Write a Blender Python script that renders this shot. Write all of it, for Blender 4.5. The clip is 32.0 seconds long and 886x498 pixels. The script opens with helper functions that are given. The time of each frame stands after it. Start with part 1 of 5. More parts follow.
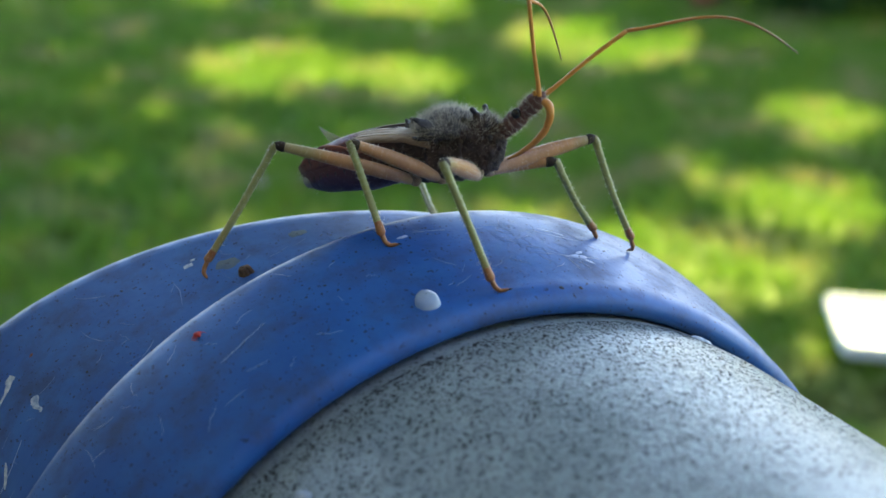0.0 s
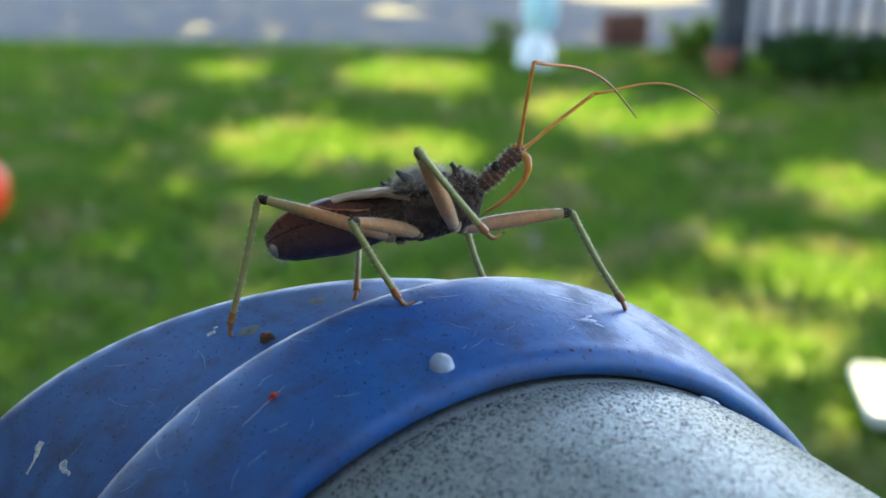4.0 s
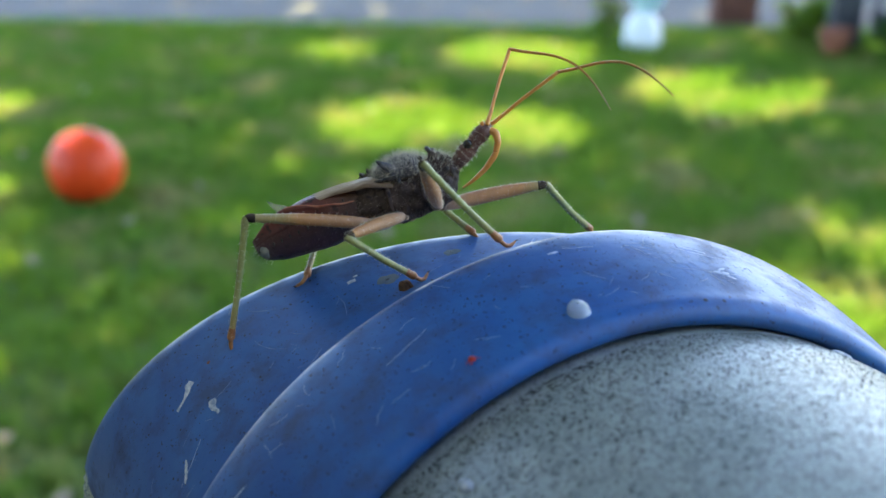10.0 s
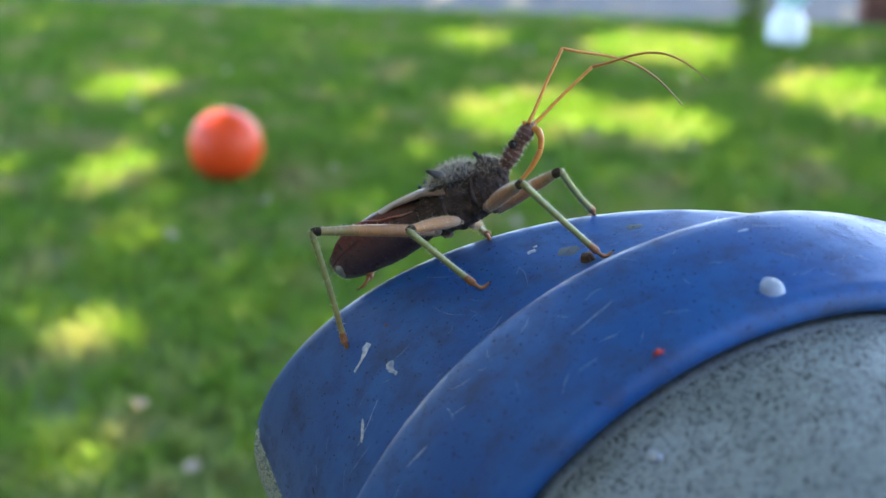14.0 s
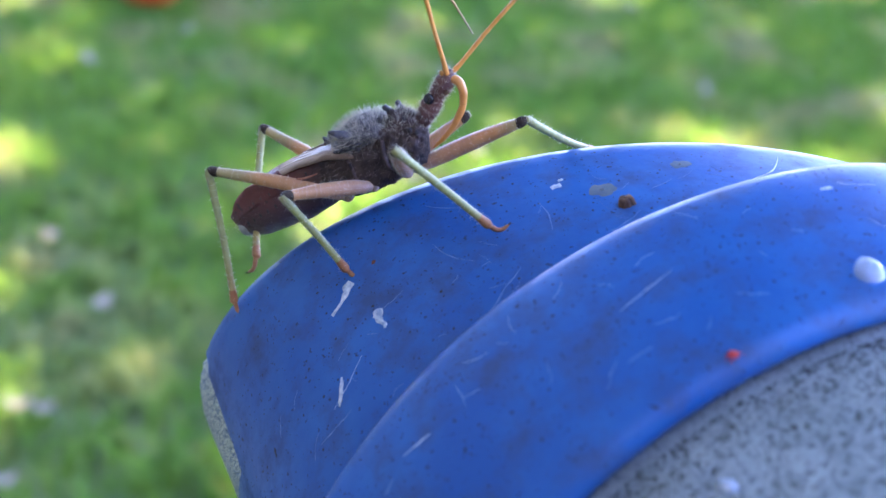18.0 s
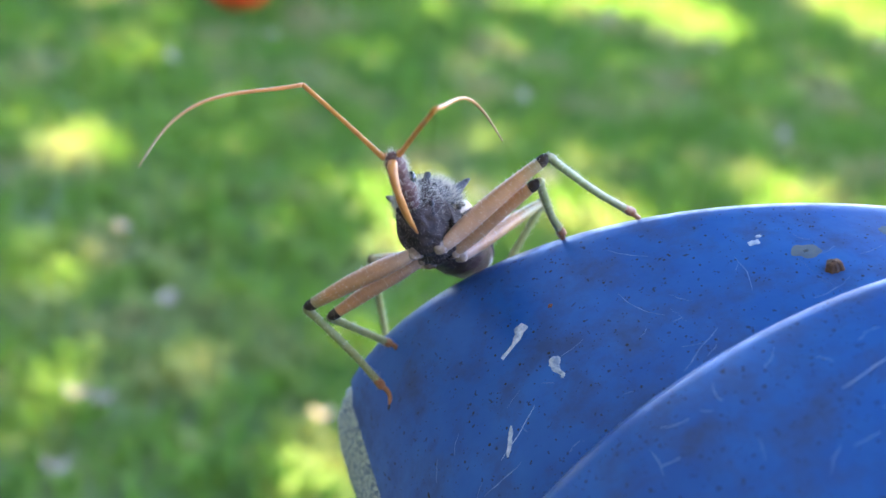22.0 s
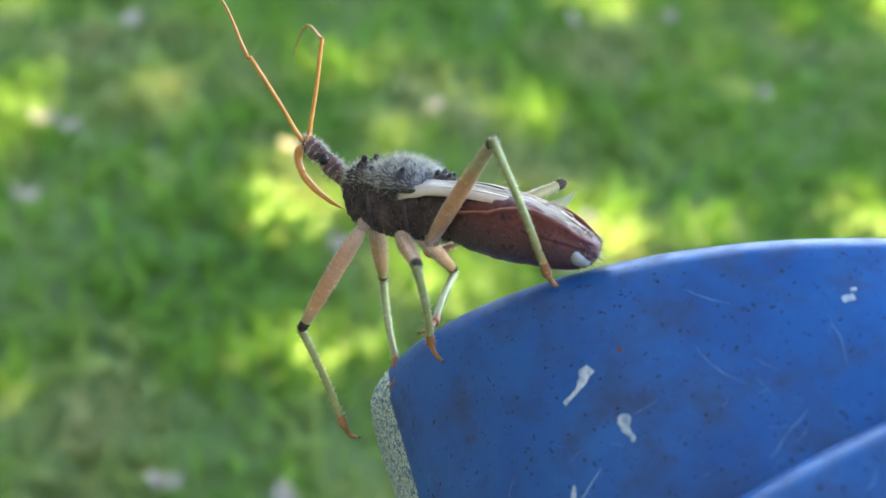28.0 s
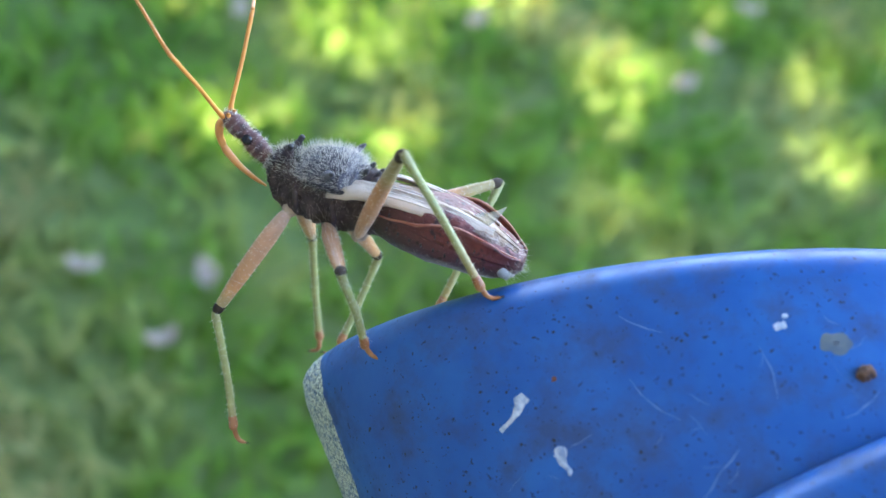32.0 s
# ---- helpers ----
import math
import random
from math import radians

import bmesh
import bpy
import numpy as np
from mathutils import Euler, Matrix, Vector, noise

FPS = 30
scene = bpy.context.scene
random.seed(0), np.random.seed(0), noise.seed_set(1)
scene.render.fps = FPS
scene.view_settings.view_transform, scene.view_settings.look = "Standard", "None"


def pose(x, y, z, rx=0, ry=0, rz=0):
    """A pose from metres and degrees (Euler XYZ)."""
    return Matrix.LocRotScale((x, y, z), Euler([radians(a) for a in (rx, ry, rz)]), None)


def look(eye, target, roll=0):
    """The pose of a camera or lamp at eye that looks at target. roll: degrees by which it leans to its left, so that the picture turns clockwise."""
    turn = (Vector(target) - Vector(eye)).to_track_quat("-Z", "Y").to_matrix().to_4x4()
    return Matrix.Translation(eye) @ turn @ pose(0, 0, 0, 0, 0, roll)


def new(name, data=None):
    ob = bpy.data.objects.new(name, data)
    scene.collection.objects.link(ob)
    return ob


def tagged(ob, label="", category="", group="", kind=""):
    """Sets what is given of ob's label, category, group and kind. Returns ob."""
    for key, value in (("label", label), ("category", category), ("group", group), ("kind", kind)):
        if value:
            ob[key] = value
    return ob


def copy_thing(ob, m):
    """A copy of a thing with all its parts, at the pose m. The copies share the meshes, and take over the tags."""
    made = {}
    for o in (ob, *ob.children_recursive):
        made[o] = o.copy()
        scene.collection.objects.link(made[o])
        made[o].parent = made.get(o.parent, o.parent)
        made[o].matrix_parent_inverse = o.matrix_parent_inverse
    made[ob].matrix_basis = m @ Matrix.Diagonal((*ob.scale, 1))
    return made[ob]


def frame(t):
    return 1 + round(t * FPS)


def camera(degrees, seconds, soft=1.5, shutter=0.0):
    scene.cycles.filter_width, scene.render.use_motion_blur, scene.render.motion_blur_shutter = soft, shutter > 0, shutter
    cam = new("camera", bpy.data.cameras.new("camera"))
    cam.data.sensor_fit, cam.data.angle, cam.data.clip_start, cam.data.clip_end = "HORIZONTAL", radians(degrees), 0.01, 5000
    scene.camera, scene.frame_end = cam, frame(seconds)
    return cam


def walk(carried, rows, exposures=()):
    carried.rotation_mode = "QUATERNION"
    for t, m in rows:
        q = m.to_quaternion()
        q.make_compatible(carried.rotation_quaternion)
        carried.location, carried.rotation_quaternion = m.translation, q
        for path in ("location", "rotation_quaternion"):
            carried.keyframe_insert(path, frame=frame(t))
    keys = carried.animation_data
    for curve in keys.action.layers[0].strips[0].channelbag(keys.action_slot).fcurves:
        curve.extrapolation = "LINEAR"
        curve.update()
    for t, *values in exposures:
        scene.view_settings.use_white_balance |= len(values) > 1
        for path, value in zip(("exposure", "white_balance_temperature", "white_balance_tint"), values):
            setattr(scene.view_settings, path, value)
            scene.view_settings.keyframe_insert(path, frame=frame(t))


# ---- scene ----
# One insect on a capped tube above a lawn; the camera is held a hand's width away.
PATH = [
    (0, 0.0024, 0.0067, 0.7800, 67.93, -2.22, -3.75),
    (0.5, 0.0037, 0.0048, 0.7788, 68.52, -1.76, -3.45),
    (1, 0.0034, 0.0032, 0.7793, 69.23, -1.65, -3.42),
    (1.5, 0.0042, 0.0030, 0.7816, 70.22, -1.72, -3.81),
    (2, 0.0053, 0.0049, 0.7817, 70.69, -1.79, -3.90),
    (2.5, 0.0043, 0.0045, 0.7814, 70.78, -1.88, -4.06),
    (3, 0.0032, 0.0031, 0.7811, 70.92, -1.87, -3.97),
    (3.5, 0.0031, 0.0020, 0.7812, 71.30, -1.56, -3.40),
    (4, 0.0029, 0.0021, 0.7810, 71.33, -1.32, -3.01),
    (4.5, 0.0025, 0.0009, 0.7808, 71.98, -1.20, -2.77),
    (6.5, 0.0023, -0.0004, 0.7809, 72.21, -1.07, -2.39),
    (7, 0.0018, 0.0003, 0.7808, 72.08, -0.92, -2.38),
    (7.5, 0.0021, 0.0003, 0.7813, 71.94, -0.73, -2.19),
    (8, 0.0018, 0.0009, 0.7808, 71.48, -0.58, -1.90),
    (8.5, 0.0010, 0.0009, 0.7805, 70.66, -0.17, -0.96),
    (9, 0.0000, -0.0000, 0.7800, 70.01, 0.01, 0.00),
    (9.5, -0.0007, -0.0013, 0.7796, 70.01, -0.21, 0.95),
    (10, -0.0009, -0.0025, 0.7792, 70.32, -0.41, 1.73),
    (10.5, -0.0018, -0.0036, 0.7785, 70.63, -0.67, 2.60),
    (11, -0.0023, -0.0044, 0.7782, 70.88, -0.65, 3.32),
    (11.5, -0.0027, -0.0052, 0.7779, 70.92, -0.52, 4.67),
    (12, -0.0031, -0.0061, 0.7777, 70.88, -0.49, 5.23),
    (12.5, -0.0033, -0.0048, 0.7779, 71.13, -0.51, 5.60),
    (13, -0.0042, -0.0045, 0.7792, 71.15, -0.34, 6.42),
    (13.5, -0.0056, -0.0039, 0.7771, 70.55, -0.30, 7.31),
    (14, -0.0072, -0.0036, 0.7768, 69.81, -0.79, 8.17),
    (14.5, -0.0074, -0.0034, 0.7764, 69.47, -1.51, 8.77),
    (16.5, -0.0113, 0.0070, 0.7736, 64.79, -3.83, 9.16),
    (17, -0.0137, 0.0129, 0.7765, 64.34, -3.88, 8.80),
    (17.5, -0.0157, 0.0185, 0.7771, 63.66, -4.58, 7.65),
    (18, -0.0195, 0.0217, 0.7751, 62.54, -5.79, 6.13),
    (18.5, -0.0232, 0.0270, 0.7756, 61.65, -7.51, 5.10),
    (19, -0.0261, 0.0316, 0.7756, 61.63, -8.32, 5.22),
    (19.5, -0.0261, 0.0370, 0.7742, 61.49, -8.79, 4.83),
    (20, -0.0261, 0.0397, 0.7729, 62.01, -9.09, 5.44),
    (20.5, -0.0273, 0.0381, 0.7724, 62.03, -8.87, 6.80),
    (21, -0.0303, 0.0340, 0.7710, 61.98, -8.64, 8.58),
    (21.5, -0.0315, 0.0299, 0.7714, 62.32, -9.22, 9.57),
    (22, -0.0317, 0.0267, 0.7722, 62.94, -8.93, 10.78),
    (22.5, -0.0323, 0.0258, 0.7724, 63.41, -8.96, 11.14),
    (23, -0.0323, 0.0326, 0.7737, 62.81, -9.07, 10.85),
    (23.5, -0.0338, 0.0372, 0.7690, 61.37, -9.99, 10.48),
    (24, -0.0427, 0.0418, 0.7708, 60.31, -10.50, 10.35),
    (24.5, -0.0410, 0.0460, 0.7754, 58.26, -10.86, 9.90),
    (25, -0.0419, 0.0497, 0.7758, 55.99, -11.54, 9.35),
    (25.5, -0.0425, 0.0520, 0.7797, 54.80, -12.03, 9.19),
    (26, -0.0420, 0.0543, 0.7783, 52.95, -11.81, 9.47),
    (26.5, -0.0474, 0.0584, 0.7771, 51.53, -12.22, 9.66),
    (28.5, -0.0476, 0.0476, 0.7905, 49.03, -10.52, 10.58),
    (29, -0.0438, 0.0480, 0.7895, 48.98, -9.80, 10.49),
    (29.5, -0.0444, 0.0471, 0.7901, 48.60, -9.75, 10.19),
    (30, -0.0516, 0.0481, 0.7909, 47.56, -11.09, 9.26),
    (30.5, -0.0510, 0.0542, 0.7988, 45.71, -11.24, 8.92),
    (31, -0.0516, 0.0581, 0.7999, 41.73, -11.24, 7.81),
    (31.5, -0.0568, 0.0631, 0.8054, 39.17, -11.87, 6.52),
    (32, -0.0549, 0.0692, 0.8033, 37.75, -12.37, 5.39),
]
EXPOSURES = [(0, 2.77, 6050, 10), (7, 2.82, 6100, 10), (10, 3.0, 6000, 10), (14.5, 3.22, 5850, 14), (17, 3.84, 5400, 28), (19, 3.87, 4950, 41), (21, 3.83, 5250, 30), (23, 3.77, 5450, 20), (25, 3.72, 5700, 15), (26, 3.73, 5900, 12), (29, 3.94, 5850, 12), (31, 4.04, 5950, 12), (32, 4.0, 5450, 18)]
cam = camera(40.0, 32.0, soft=1.5)
walk(cam, [(t, pose(x, y, z, rx, ry, rz)) for t, x, y, z, rx, ry, rz in PATH], EXPOSURES)
cam.data.dof.use_dof, cam.data.dof.focus_distance, cam.data.dof.aperture_fstop = True, 0.118, 25.0

# ---------------------------------------------------------------- light
SUN_AZ, SUN_EL = radians(35), radians(52)     # azimuth from +y towards +x
SUN_DIR = Vector((math.sin(SUN_AZ) * math.cos(SUN_EL), math.cos(SUN_AZ) * math.cos(SUN_EL), math.sin(SUN_EL)))
world = bpy.data.worlds.new("sky")
world.use_nodes = True
scene.world = world
wn = world.node_tree.nodes
sky = wn.new("ShaderNodeTexSky")
sky.sky_type, sky.sun_disc = "NISHITA", False
sky.sun_elevation, sky.sun_rotation = SUN_EL, SUN_AZ
world.node_tree.links.new(sky.outputs[0], wn["Background"].inputs[0])
wn["Background"].inputs[1].default_value = 0.13
sun = new("sun", bpy.data.lights.new("sun", "SUN"))
sun.data.energy, sun.data.angle, sun.data.color = 5.0, radians(0.53), (1.0, 0.86, 0.30)
sun.matrix_world = look(SUN_DIR * 20, (0, 0, 0))
scene.view_settings.exposure = 0.0


# ---------------------------------------------------------------- materials
def mat(name, color, rough=0.5, metal=0.0, spec=0.5):
    m = bpy.data.materials.new(name)
    m.use_nodes = True
    b = m.node_tree.nodes["Principled BSDF"]
    b.inputs["Base Color"].default_value = (*color, 1)
    b.inputs["Roughness"].default_value = rough
    b.inputs["Metallic"].default_value = metal
    b.inputs["Specular IOR Level"].default_value = spec
    return m


def node(m, kind, **values):
    n = m.node_tree.nodes.new(kind)
    for k, v in values.items():
        n.inputs[k.replace("_", " ")].default_value = v
    return n


def link(m, a, b):
    m.node_tree.links.new(a, b)


def noisy(name, c1, c2, scale, rough=0.5, detail=4.0, lo=0.35, hi=0.65, bump=0.0, bump_scale=None, spec=0.5, metal=0.0):
    """Two colours mixed by noise in object space, with a fine relief."""
    m = mat(name, c1, rough, metal, spec)
    bsdf = m.node_tree.nodes["Principled BSDF"]
    tc = node(m, "ShaderNodeTexCoord")
    nz = node(m, "ShaderNodeTexNoise", Scale=scale, Detail=detail, Roughness=0.6)
    link(m, tc.outputs["Object"], nz.inputs["Vector"])
    ramp = node(m, "ShaderNodeValToRGB")
    ramp.color_ramp.elements[0].position, ramp.color_ramp.elements[1].position = lo, hi
    ramp.color_ramp.elements[0].color, ramp.color_ramp.elements[1].color = (*c1, 1), (*c2, 1)
    link(m, nz.outputs[0], ramp.inputs[0])
    link(m, ramp.outputs[0], bsdf.inputs["Base Color"])
    if bump:
        n2 = node(m, "ShaderNodeTexNoise", Scale=bump_scale or scale * 4, Detail=3.0)
        link(m, tc.outputs["Object"], n2.inputs["Vector"])
        bp = node(m, "ShaderNodeBump", Strength=bump, Distance=0.0005)
        link(m, n2.outputs[0], bp.inputs["Height"])
        link(m, bp.outputs[0], bsdf.inputs["Normal"])
    return m


def weathered(name, c1, c2, dirt, speck, large, mid, fine, rough, dirt_at=(0.52, 0.72), speck_at=(0.62, 0.68), dirt_most=0.6, speck_most=0.8, bump=0.2, spec=0.5):
    """Old plastic: cloudy colour, smudges of dirt and fine dark specks."""
    m = mat(name, c1, rough, 0.0, spec)
    bsdf = m.node_tree.nodes["Principled BSDF"]
    tc = node(m, "ShaderNodeTexCoord")

    def field(scale, detail, at, most):
        nz = node(m, "ShaderNodeTexNoise", Scale=scale, Detail=detail, Roughness=0.65)
        link(m, tc.outputs["Object"], nz.inputs["Vector"])
        mr = node(m, "ShaderNodeMapRange", From_Min=at[0], From_Max=at[1], To_Min=0.0, To_Max=most)
        link(m, nz.outputs[0], mr.inputs["Value"])
        return mr.outputs[0]

    def over(fac, below, colour):
        mx = node(m, "ShaderNodeMix")
        mx.data_type = "RGBA"
        link(m, fac, mx.inputs[0])
        if isinstance(below, tuple):
            mx.inputs[6].default_value = (*below, 1)
        else:
            link(m, below, mx.inputs[6])
        mx.inputs[7].default_value = (*colour, 1)
        return mx.outputs[2]
    smudge = field(mid, 5.0, dirt_at, dirt_most)
    c = over(field(large, 4.0, (0.35, 0.65), 1.0), c1, c2)
    c = over(smudge, c, dirt)
    c = over(field(fine, 2.0, speck_at, speck_most), c, speck)
    link(m, c, bsdf.inputs["Base Color"])
    rg = node(m, "ShaderNodeMapRange", From_Min=0.0, From_Max=1.0, To_Min=rough - 0.03, To_Max=rough + 0.3)
    link(m, smudge, rg.inputs["Value"])
    link(m, rg.outputs[0], bsdf.inputs["Roughness"])
    n2 = node(m, "ShaderNodeTexNoise", Scale=fine * 0.6, Detail=3.0)
    link(m, tc.outputs["Object"], n2.inputs["Vector"])
    bp = node(m, "ShaderNodeBump", Strength=bump, Distance=0.0002)
    link(m, n2.outputs[0], bp.inputs["Height"])
    link(m, bp.outputs[0], bsdf.inputs["Normal"])
    return m


BLUE = weathered("blue_plastic", (0.018, 0.080, 0.285), (0.032, 0.122, 0.365), (0.042, 0.056, 0.110), (0.012, 0.018, 0.038), 70, 210, 1500, 0.40, (0.46, 0.70), (0.66, 0.70), 0.70, 0.85, 0.14, 0.33)
GREY = weathered("grey_plastic", (0.235, 0.275, 0.28), (0.33, 0.375, 0.38), (0.11, 0.13, 0.125), (0.015, 0.017, 0.02), 110, 600, 2600, 0.36, (0.48, 0.72), (0.585, 0.63), 0.5, 0.8, 0.5, 0.45)
WORN = weathered("worn_pale_plastic", (0.42, 0.47, 0.36), (0.58, 0.60, 0.44), (0.05, 0.12, 0.26), (0.05, 0.075, 0.10), 400, 1800, 4200, 0.65, (0.50, 0.58), (0.51, 0.57), 0.75, 0.9, 1.0)
GROUND = noisy("soil_and_turf", (0.09, 0.14, 0.03), (0.14, 0.18, 0.05), 6, 0.95)
ROAD = noisy("asphalt", (0.080, 0.070, 0.062), (0.12, 0.107, 0.096), 3, 0.9)
WALL = noisy("rough_render", (0.16, 0.15, 0.14), (0.22, 0.21, 0.19), 4, 0.9)
BALL = noisy("orange_red_plastic", (0.66, 0.050, 0.006), (0.76, 0.085, 0.012), 8, 0.45, spec=0.3)
WHITE = mat("white_plastic", (0.8, 0.8, 0.8), 0.5)


# ---------------------------------------------------------------- mesh helpers
def mesh_ob(name, verts, faces, material, parent=None, label="", smooth=True):
    me = bpy.data.meshes.new(name)
    me.from_pydata([tuple(v) for v in verts], [], faces)
    me.update()
    if smooth:
        me.polygons.foreach_set("use_smooth", [True] * len(me.polygons))
    me.materials.append(material)
    ob = new(name, me)
    if parent is not None:
        ob.parent = parent
    if label:
        tagged(ob, label)
    return ob


def grid_faces(nu, nv, wrap=True):
    """Quads of nu rings of nv points."""
    out = []
    for i in range(nu - 1):
        for j in range(nv if wrap else nv - 1):
            a, b = i * nv + j, i * nv + (j + 1) % nv
            out.append((a, b, b + nv, a + nv))
    return out

# ---------------------------------------------------------------- the tube
AXIS = Vector((-0.4250, 0.8970, -0.1215)).normalized()
ORIGIN = Vector((0.0210, 0.1060, 0.6822))
UP1 = (Vector((0, 0, 1)) - AXIS * AXIS.z).normalized()
UP2 = AXIS.cross(UP1)
LO, HI = radians(-125), radians(75)


def hidden_blend(fn, a):
    """fn on the side that shows; a straight run round the underside."""
    a = (a + math.pi) % (2 * math.pi) - math.pi
    if LO <= a <= HI:
        return fn(a)
    k = ((a - HI) % (2 * math.pi)) / (2 * math.pi - (HI - LO))
    return fn(HI) * (1 - k) + fn(LO) * k


def cap_end(a):
    v = 0.0367 - 0.0071 * math.cos(a) - 0.0367 * math.sin(a) + 0.0039 * math.cos(2 * a) + 0.0091 * math.sin(2 * a)
    return max(v, 0.0215)


def cap_swell(a):
    return 0.014 * math.cos(a) + 0.0081 * math.sin(a) - 0.0077 * math.cos(2 * a) - 0.0047 * math.sin(2 * a)


def cap_radius(s, a):
    w = min(max((s - 0.0166) / 0.02, 0.0), 2.0)
    return 0.0511 - 0.17 * (s - 0.017) + hidden_blend(cap_swell, a) * w


def on_tube(s, r, a):
    return ORIGIN + AXIS * s + (UP1 * math.cos(a) + UP2 * math.sin(a)) * r


def tube_part(name, profile, material, parent, label="", n=160):
    """profile: functions of the angle that give (s, r)."""
    verts, m = [], len(profile)
    for f in profile:
        for j in range(n):
            a = 2 * math.pi * j / n
            verts.append(on_tube(*f(a), a))
    return mesh_ob(name, verts, grid_faces(m, n), material, parent, label)


def fixed(s, r):
    return lambda a: (s, r)


COLLAR = [(0.0040, 0.0480), (0.0009, 0.0482), (-0.0002, 0.0487), (-0.0005, 0.0494), (-0.0003, 0.0502), (0.0002, 0.0507), (0.0007, 0.05102), (0.0012, 0.05122), (0.0018, 0.05138), (0.0026, 0.0516), (0.0050, 0.0525), (0.0085, 0.0536), (0.0120, 0.0546),
          (0.0140, 0.0551), (0.0152, 0.0553), (0.0160, 0.0553), (0.0167, 0.0550), (0.0174, 0.0545), (0.0181, 0.0536), (0.0187, 0.0523), (0.0190, 0.0500)]
RHO = 0.0043


def slim(a):
    """The collar runs a little flatter on its far shoulder."""
    return 1 - 0.024 * max(0.0, math.sin(a))


def ridge_shift(s, a):
    """The ridge stands a little further out along the tube, most on its near flank."""
    turn = math.degrees((a + math.pi) % (2 * math.pi) - math.pi)
    return (0.0009 + 0.0009 * min(max((-turn - 15) / 30, 0.0), 1.0)) * min(max((s - 0.010) / 0.0055, 0.0), 1.0)


def collar_ring(s, r):
    return lambda a: (s + ridge_shift(s, a), r * slim(a))


def body_radius(s):
    """The grey tube narrows away from the collar."""
    return float(np.interp(s, [-0.26, -0.1, -0.05, -0.026, -0.02, -0.012, -0.004, 0.01], [0.0430, 0.0435, 0.0441, 0.0453, 0.0459, 0.0468, 0.0476, 0.0478]))


def tube_radius(s, a):
    """The outer surface at s along the axis and the angle a."""
    if s < -0.0004:
        return body_radius(s)
    k = [(c[0] + ridge_shift(c[0], a), c[1]) for c in COLLAR[3:]]
    if s > k[-1][0]:
        return cap_radius(s, a)
    return max(float(np.interp(s, [c[0] for c in k], [c[1] for c in k])) * slim(a), cap_radius(s, a) if s > 0.0155 else 0.0)


def build_tube():
    tube = new("capped_tube")
    tagged(tube, "grey speckled plastic tube with a scuffed blue end collar", "tube")
    tube_part("body", [fixed(-0.26, 0.0)] + [fixed(s, body_radius(s)) for s in (-0.26, -0.1, -0.07, -0.05, -0.04, -0.032, -0.026, -0.02, -0.015, -0.01, -0.004, 0.0, 0.01)], GREY, tube, "grey plastic tube peppered with dark specks", 220)
    tube_part("collar", [collar_ring(s, r) for s, r in COLLAR], BLUE, tube, "scuffed blue plastic collar", 220)

    def ring(k):
        def f(a):
            s = 0.0150 + (hidden_blend(cap_end, a) - RHO + base(a) - 0.0150) * k
            return s, cap_radius(s, a)
        return f

    def start(a):
        """Where the wear begins: far round the edge on top, on the flat lower down (metres along the surface)."""
        turn = math.degrees((a + math.pi) % (2 * math.pi) - math.pi)
        return max(min(0.0046, 0.0030 + 0.0030 * (turn + 65.5)), -0.016)

    def base(a):
        return min(-0.0036, start(a) - 0.001)

    def along(length, a):
        s = hidden_blend(cap_end, a) - RHO
        if length < 0:
            return s + length, cap_radius(s + length, a)
        k = length / RHO
        return s + RHO * math.sin(k), cap_radius(s, a) - RHO * (1 - math.cos(k))

    def before(k):
        return lambda a: along(base(a) + (start(a) - base(a)) * k, a)

    def after(k):
        return lambda a: along(start(a) + (RHO * radians(88) - start(a)) * k, a)

    def face(k):
        def f(a):
            s = hidden_blend(cap_end, a) - 0.0002
            r = cap_radius(hidden_blend(cap_end, a) - RHO, a) - RHO
            return s + (0.04 - s) * (1 - k), r * k
        return f
    tube_part("end_cap", [ring(k / 12) for k in range(13)] + [before(k / 7) for k in range(1, 8)], BLUE, tube, "scuffed blue plastic end cap", 220)
    tube_part("worn_face", [after(k / 9) for k in range(10)] + [face(k) for k in (0.97, 0.85, 0.6, 0.3, 0.02)], WORN, tube, "pale worn rim and end face", 220)
    # the post that carries it
    foot = ORIGIN + AXIS * -0.19
    verts = []
    for z in (-0.02, 0.3, foot.z - 0.03):
        for j in range(32):
            a = 2 * math.pi * j / 32
            verts.append((foot.x + 0.03 * math.cos(a), foot.y + 0.03 * math.sin(a), z))
    mesh_ob("post", verts, grid_faces(3, 32), GREY, tube)
    return tube


build_tube()

# ---------------------------------------------------------------- ground
def sheet(name, x0, y0, x1, y1, z, material, label, n=2):
    xs, ys = np.linspace(x0, x1, n), np.linspace(y0, y1, n)
    ob = mesh_ob(name, [(x, y, z) for y in ys for x in xs], [(i * n + j, i * n + j + 1, (i + 1) * n + j + 1, (i + 1) * n + j) for i in range(n - 1) for j in range(n - 1)], material)
    return tagged(ob, label, name, kind="structure")


sheet("ground", -150, -150, 150, 150, 0.0, GROUND, "green turf on dark soil")
sheet("road", -150, 4.68, 150, 14, 0.012, ROAD, "grey asphalt road dappled with sun")


def wall(name, x0, y0, x1, y1, height):
    v = [(x, y, z) for z in (-0.05, height) for x, y in ((x0, y0), (x1, y0), (x1, y1), (x0, y1))]
    ob = mesh_ob(name, v, [(3, 2, 1, 0), (4, 5, 6, 7), (0, 1, 5, 4), (1, 2, 6, 5), (2, 3, 7, 6), (3, 0, 4, 7)], WALL, smooth=False)
    return tagged(ob, "plain rendered wall, unseen, added to block skylight", "wall", kind="structure")


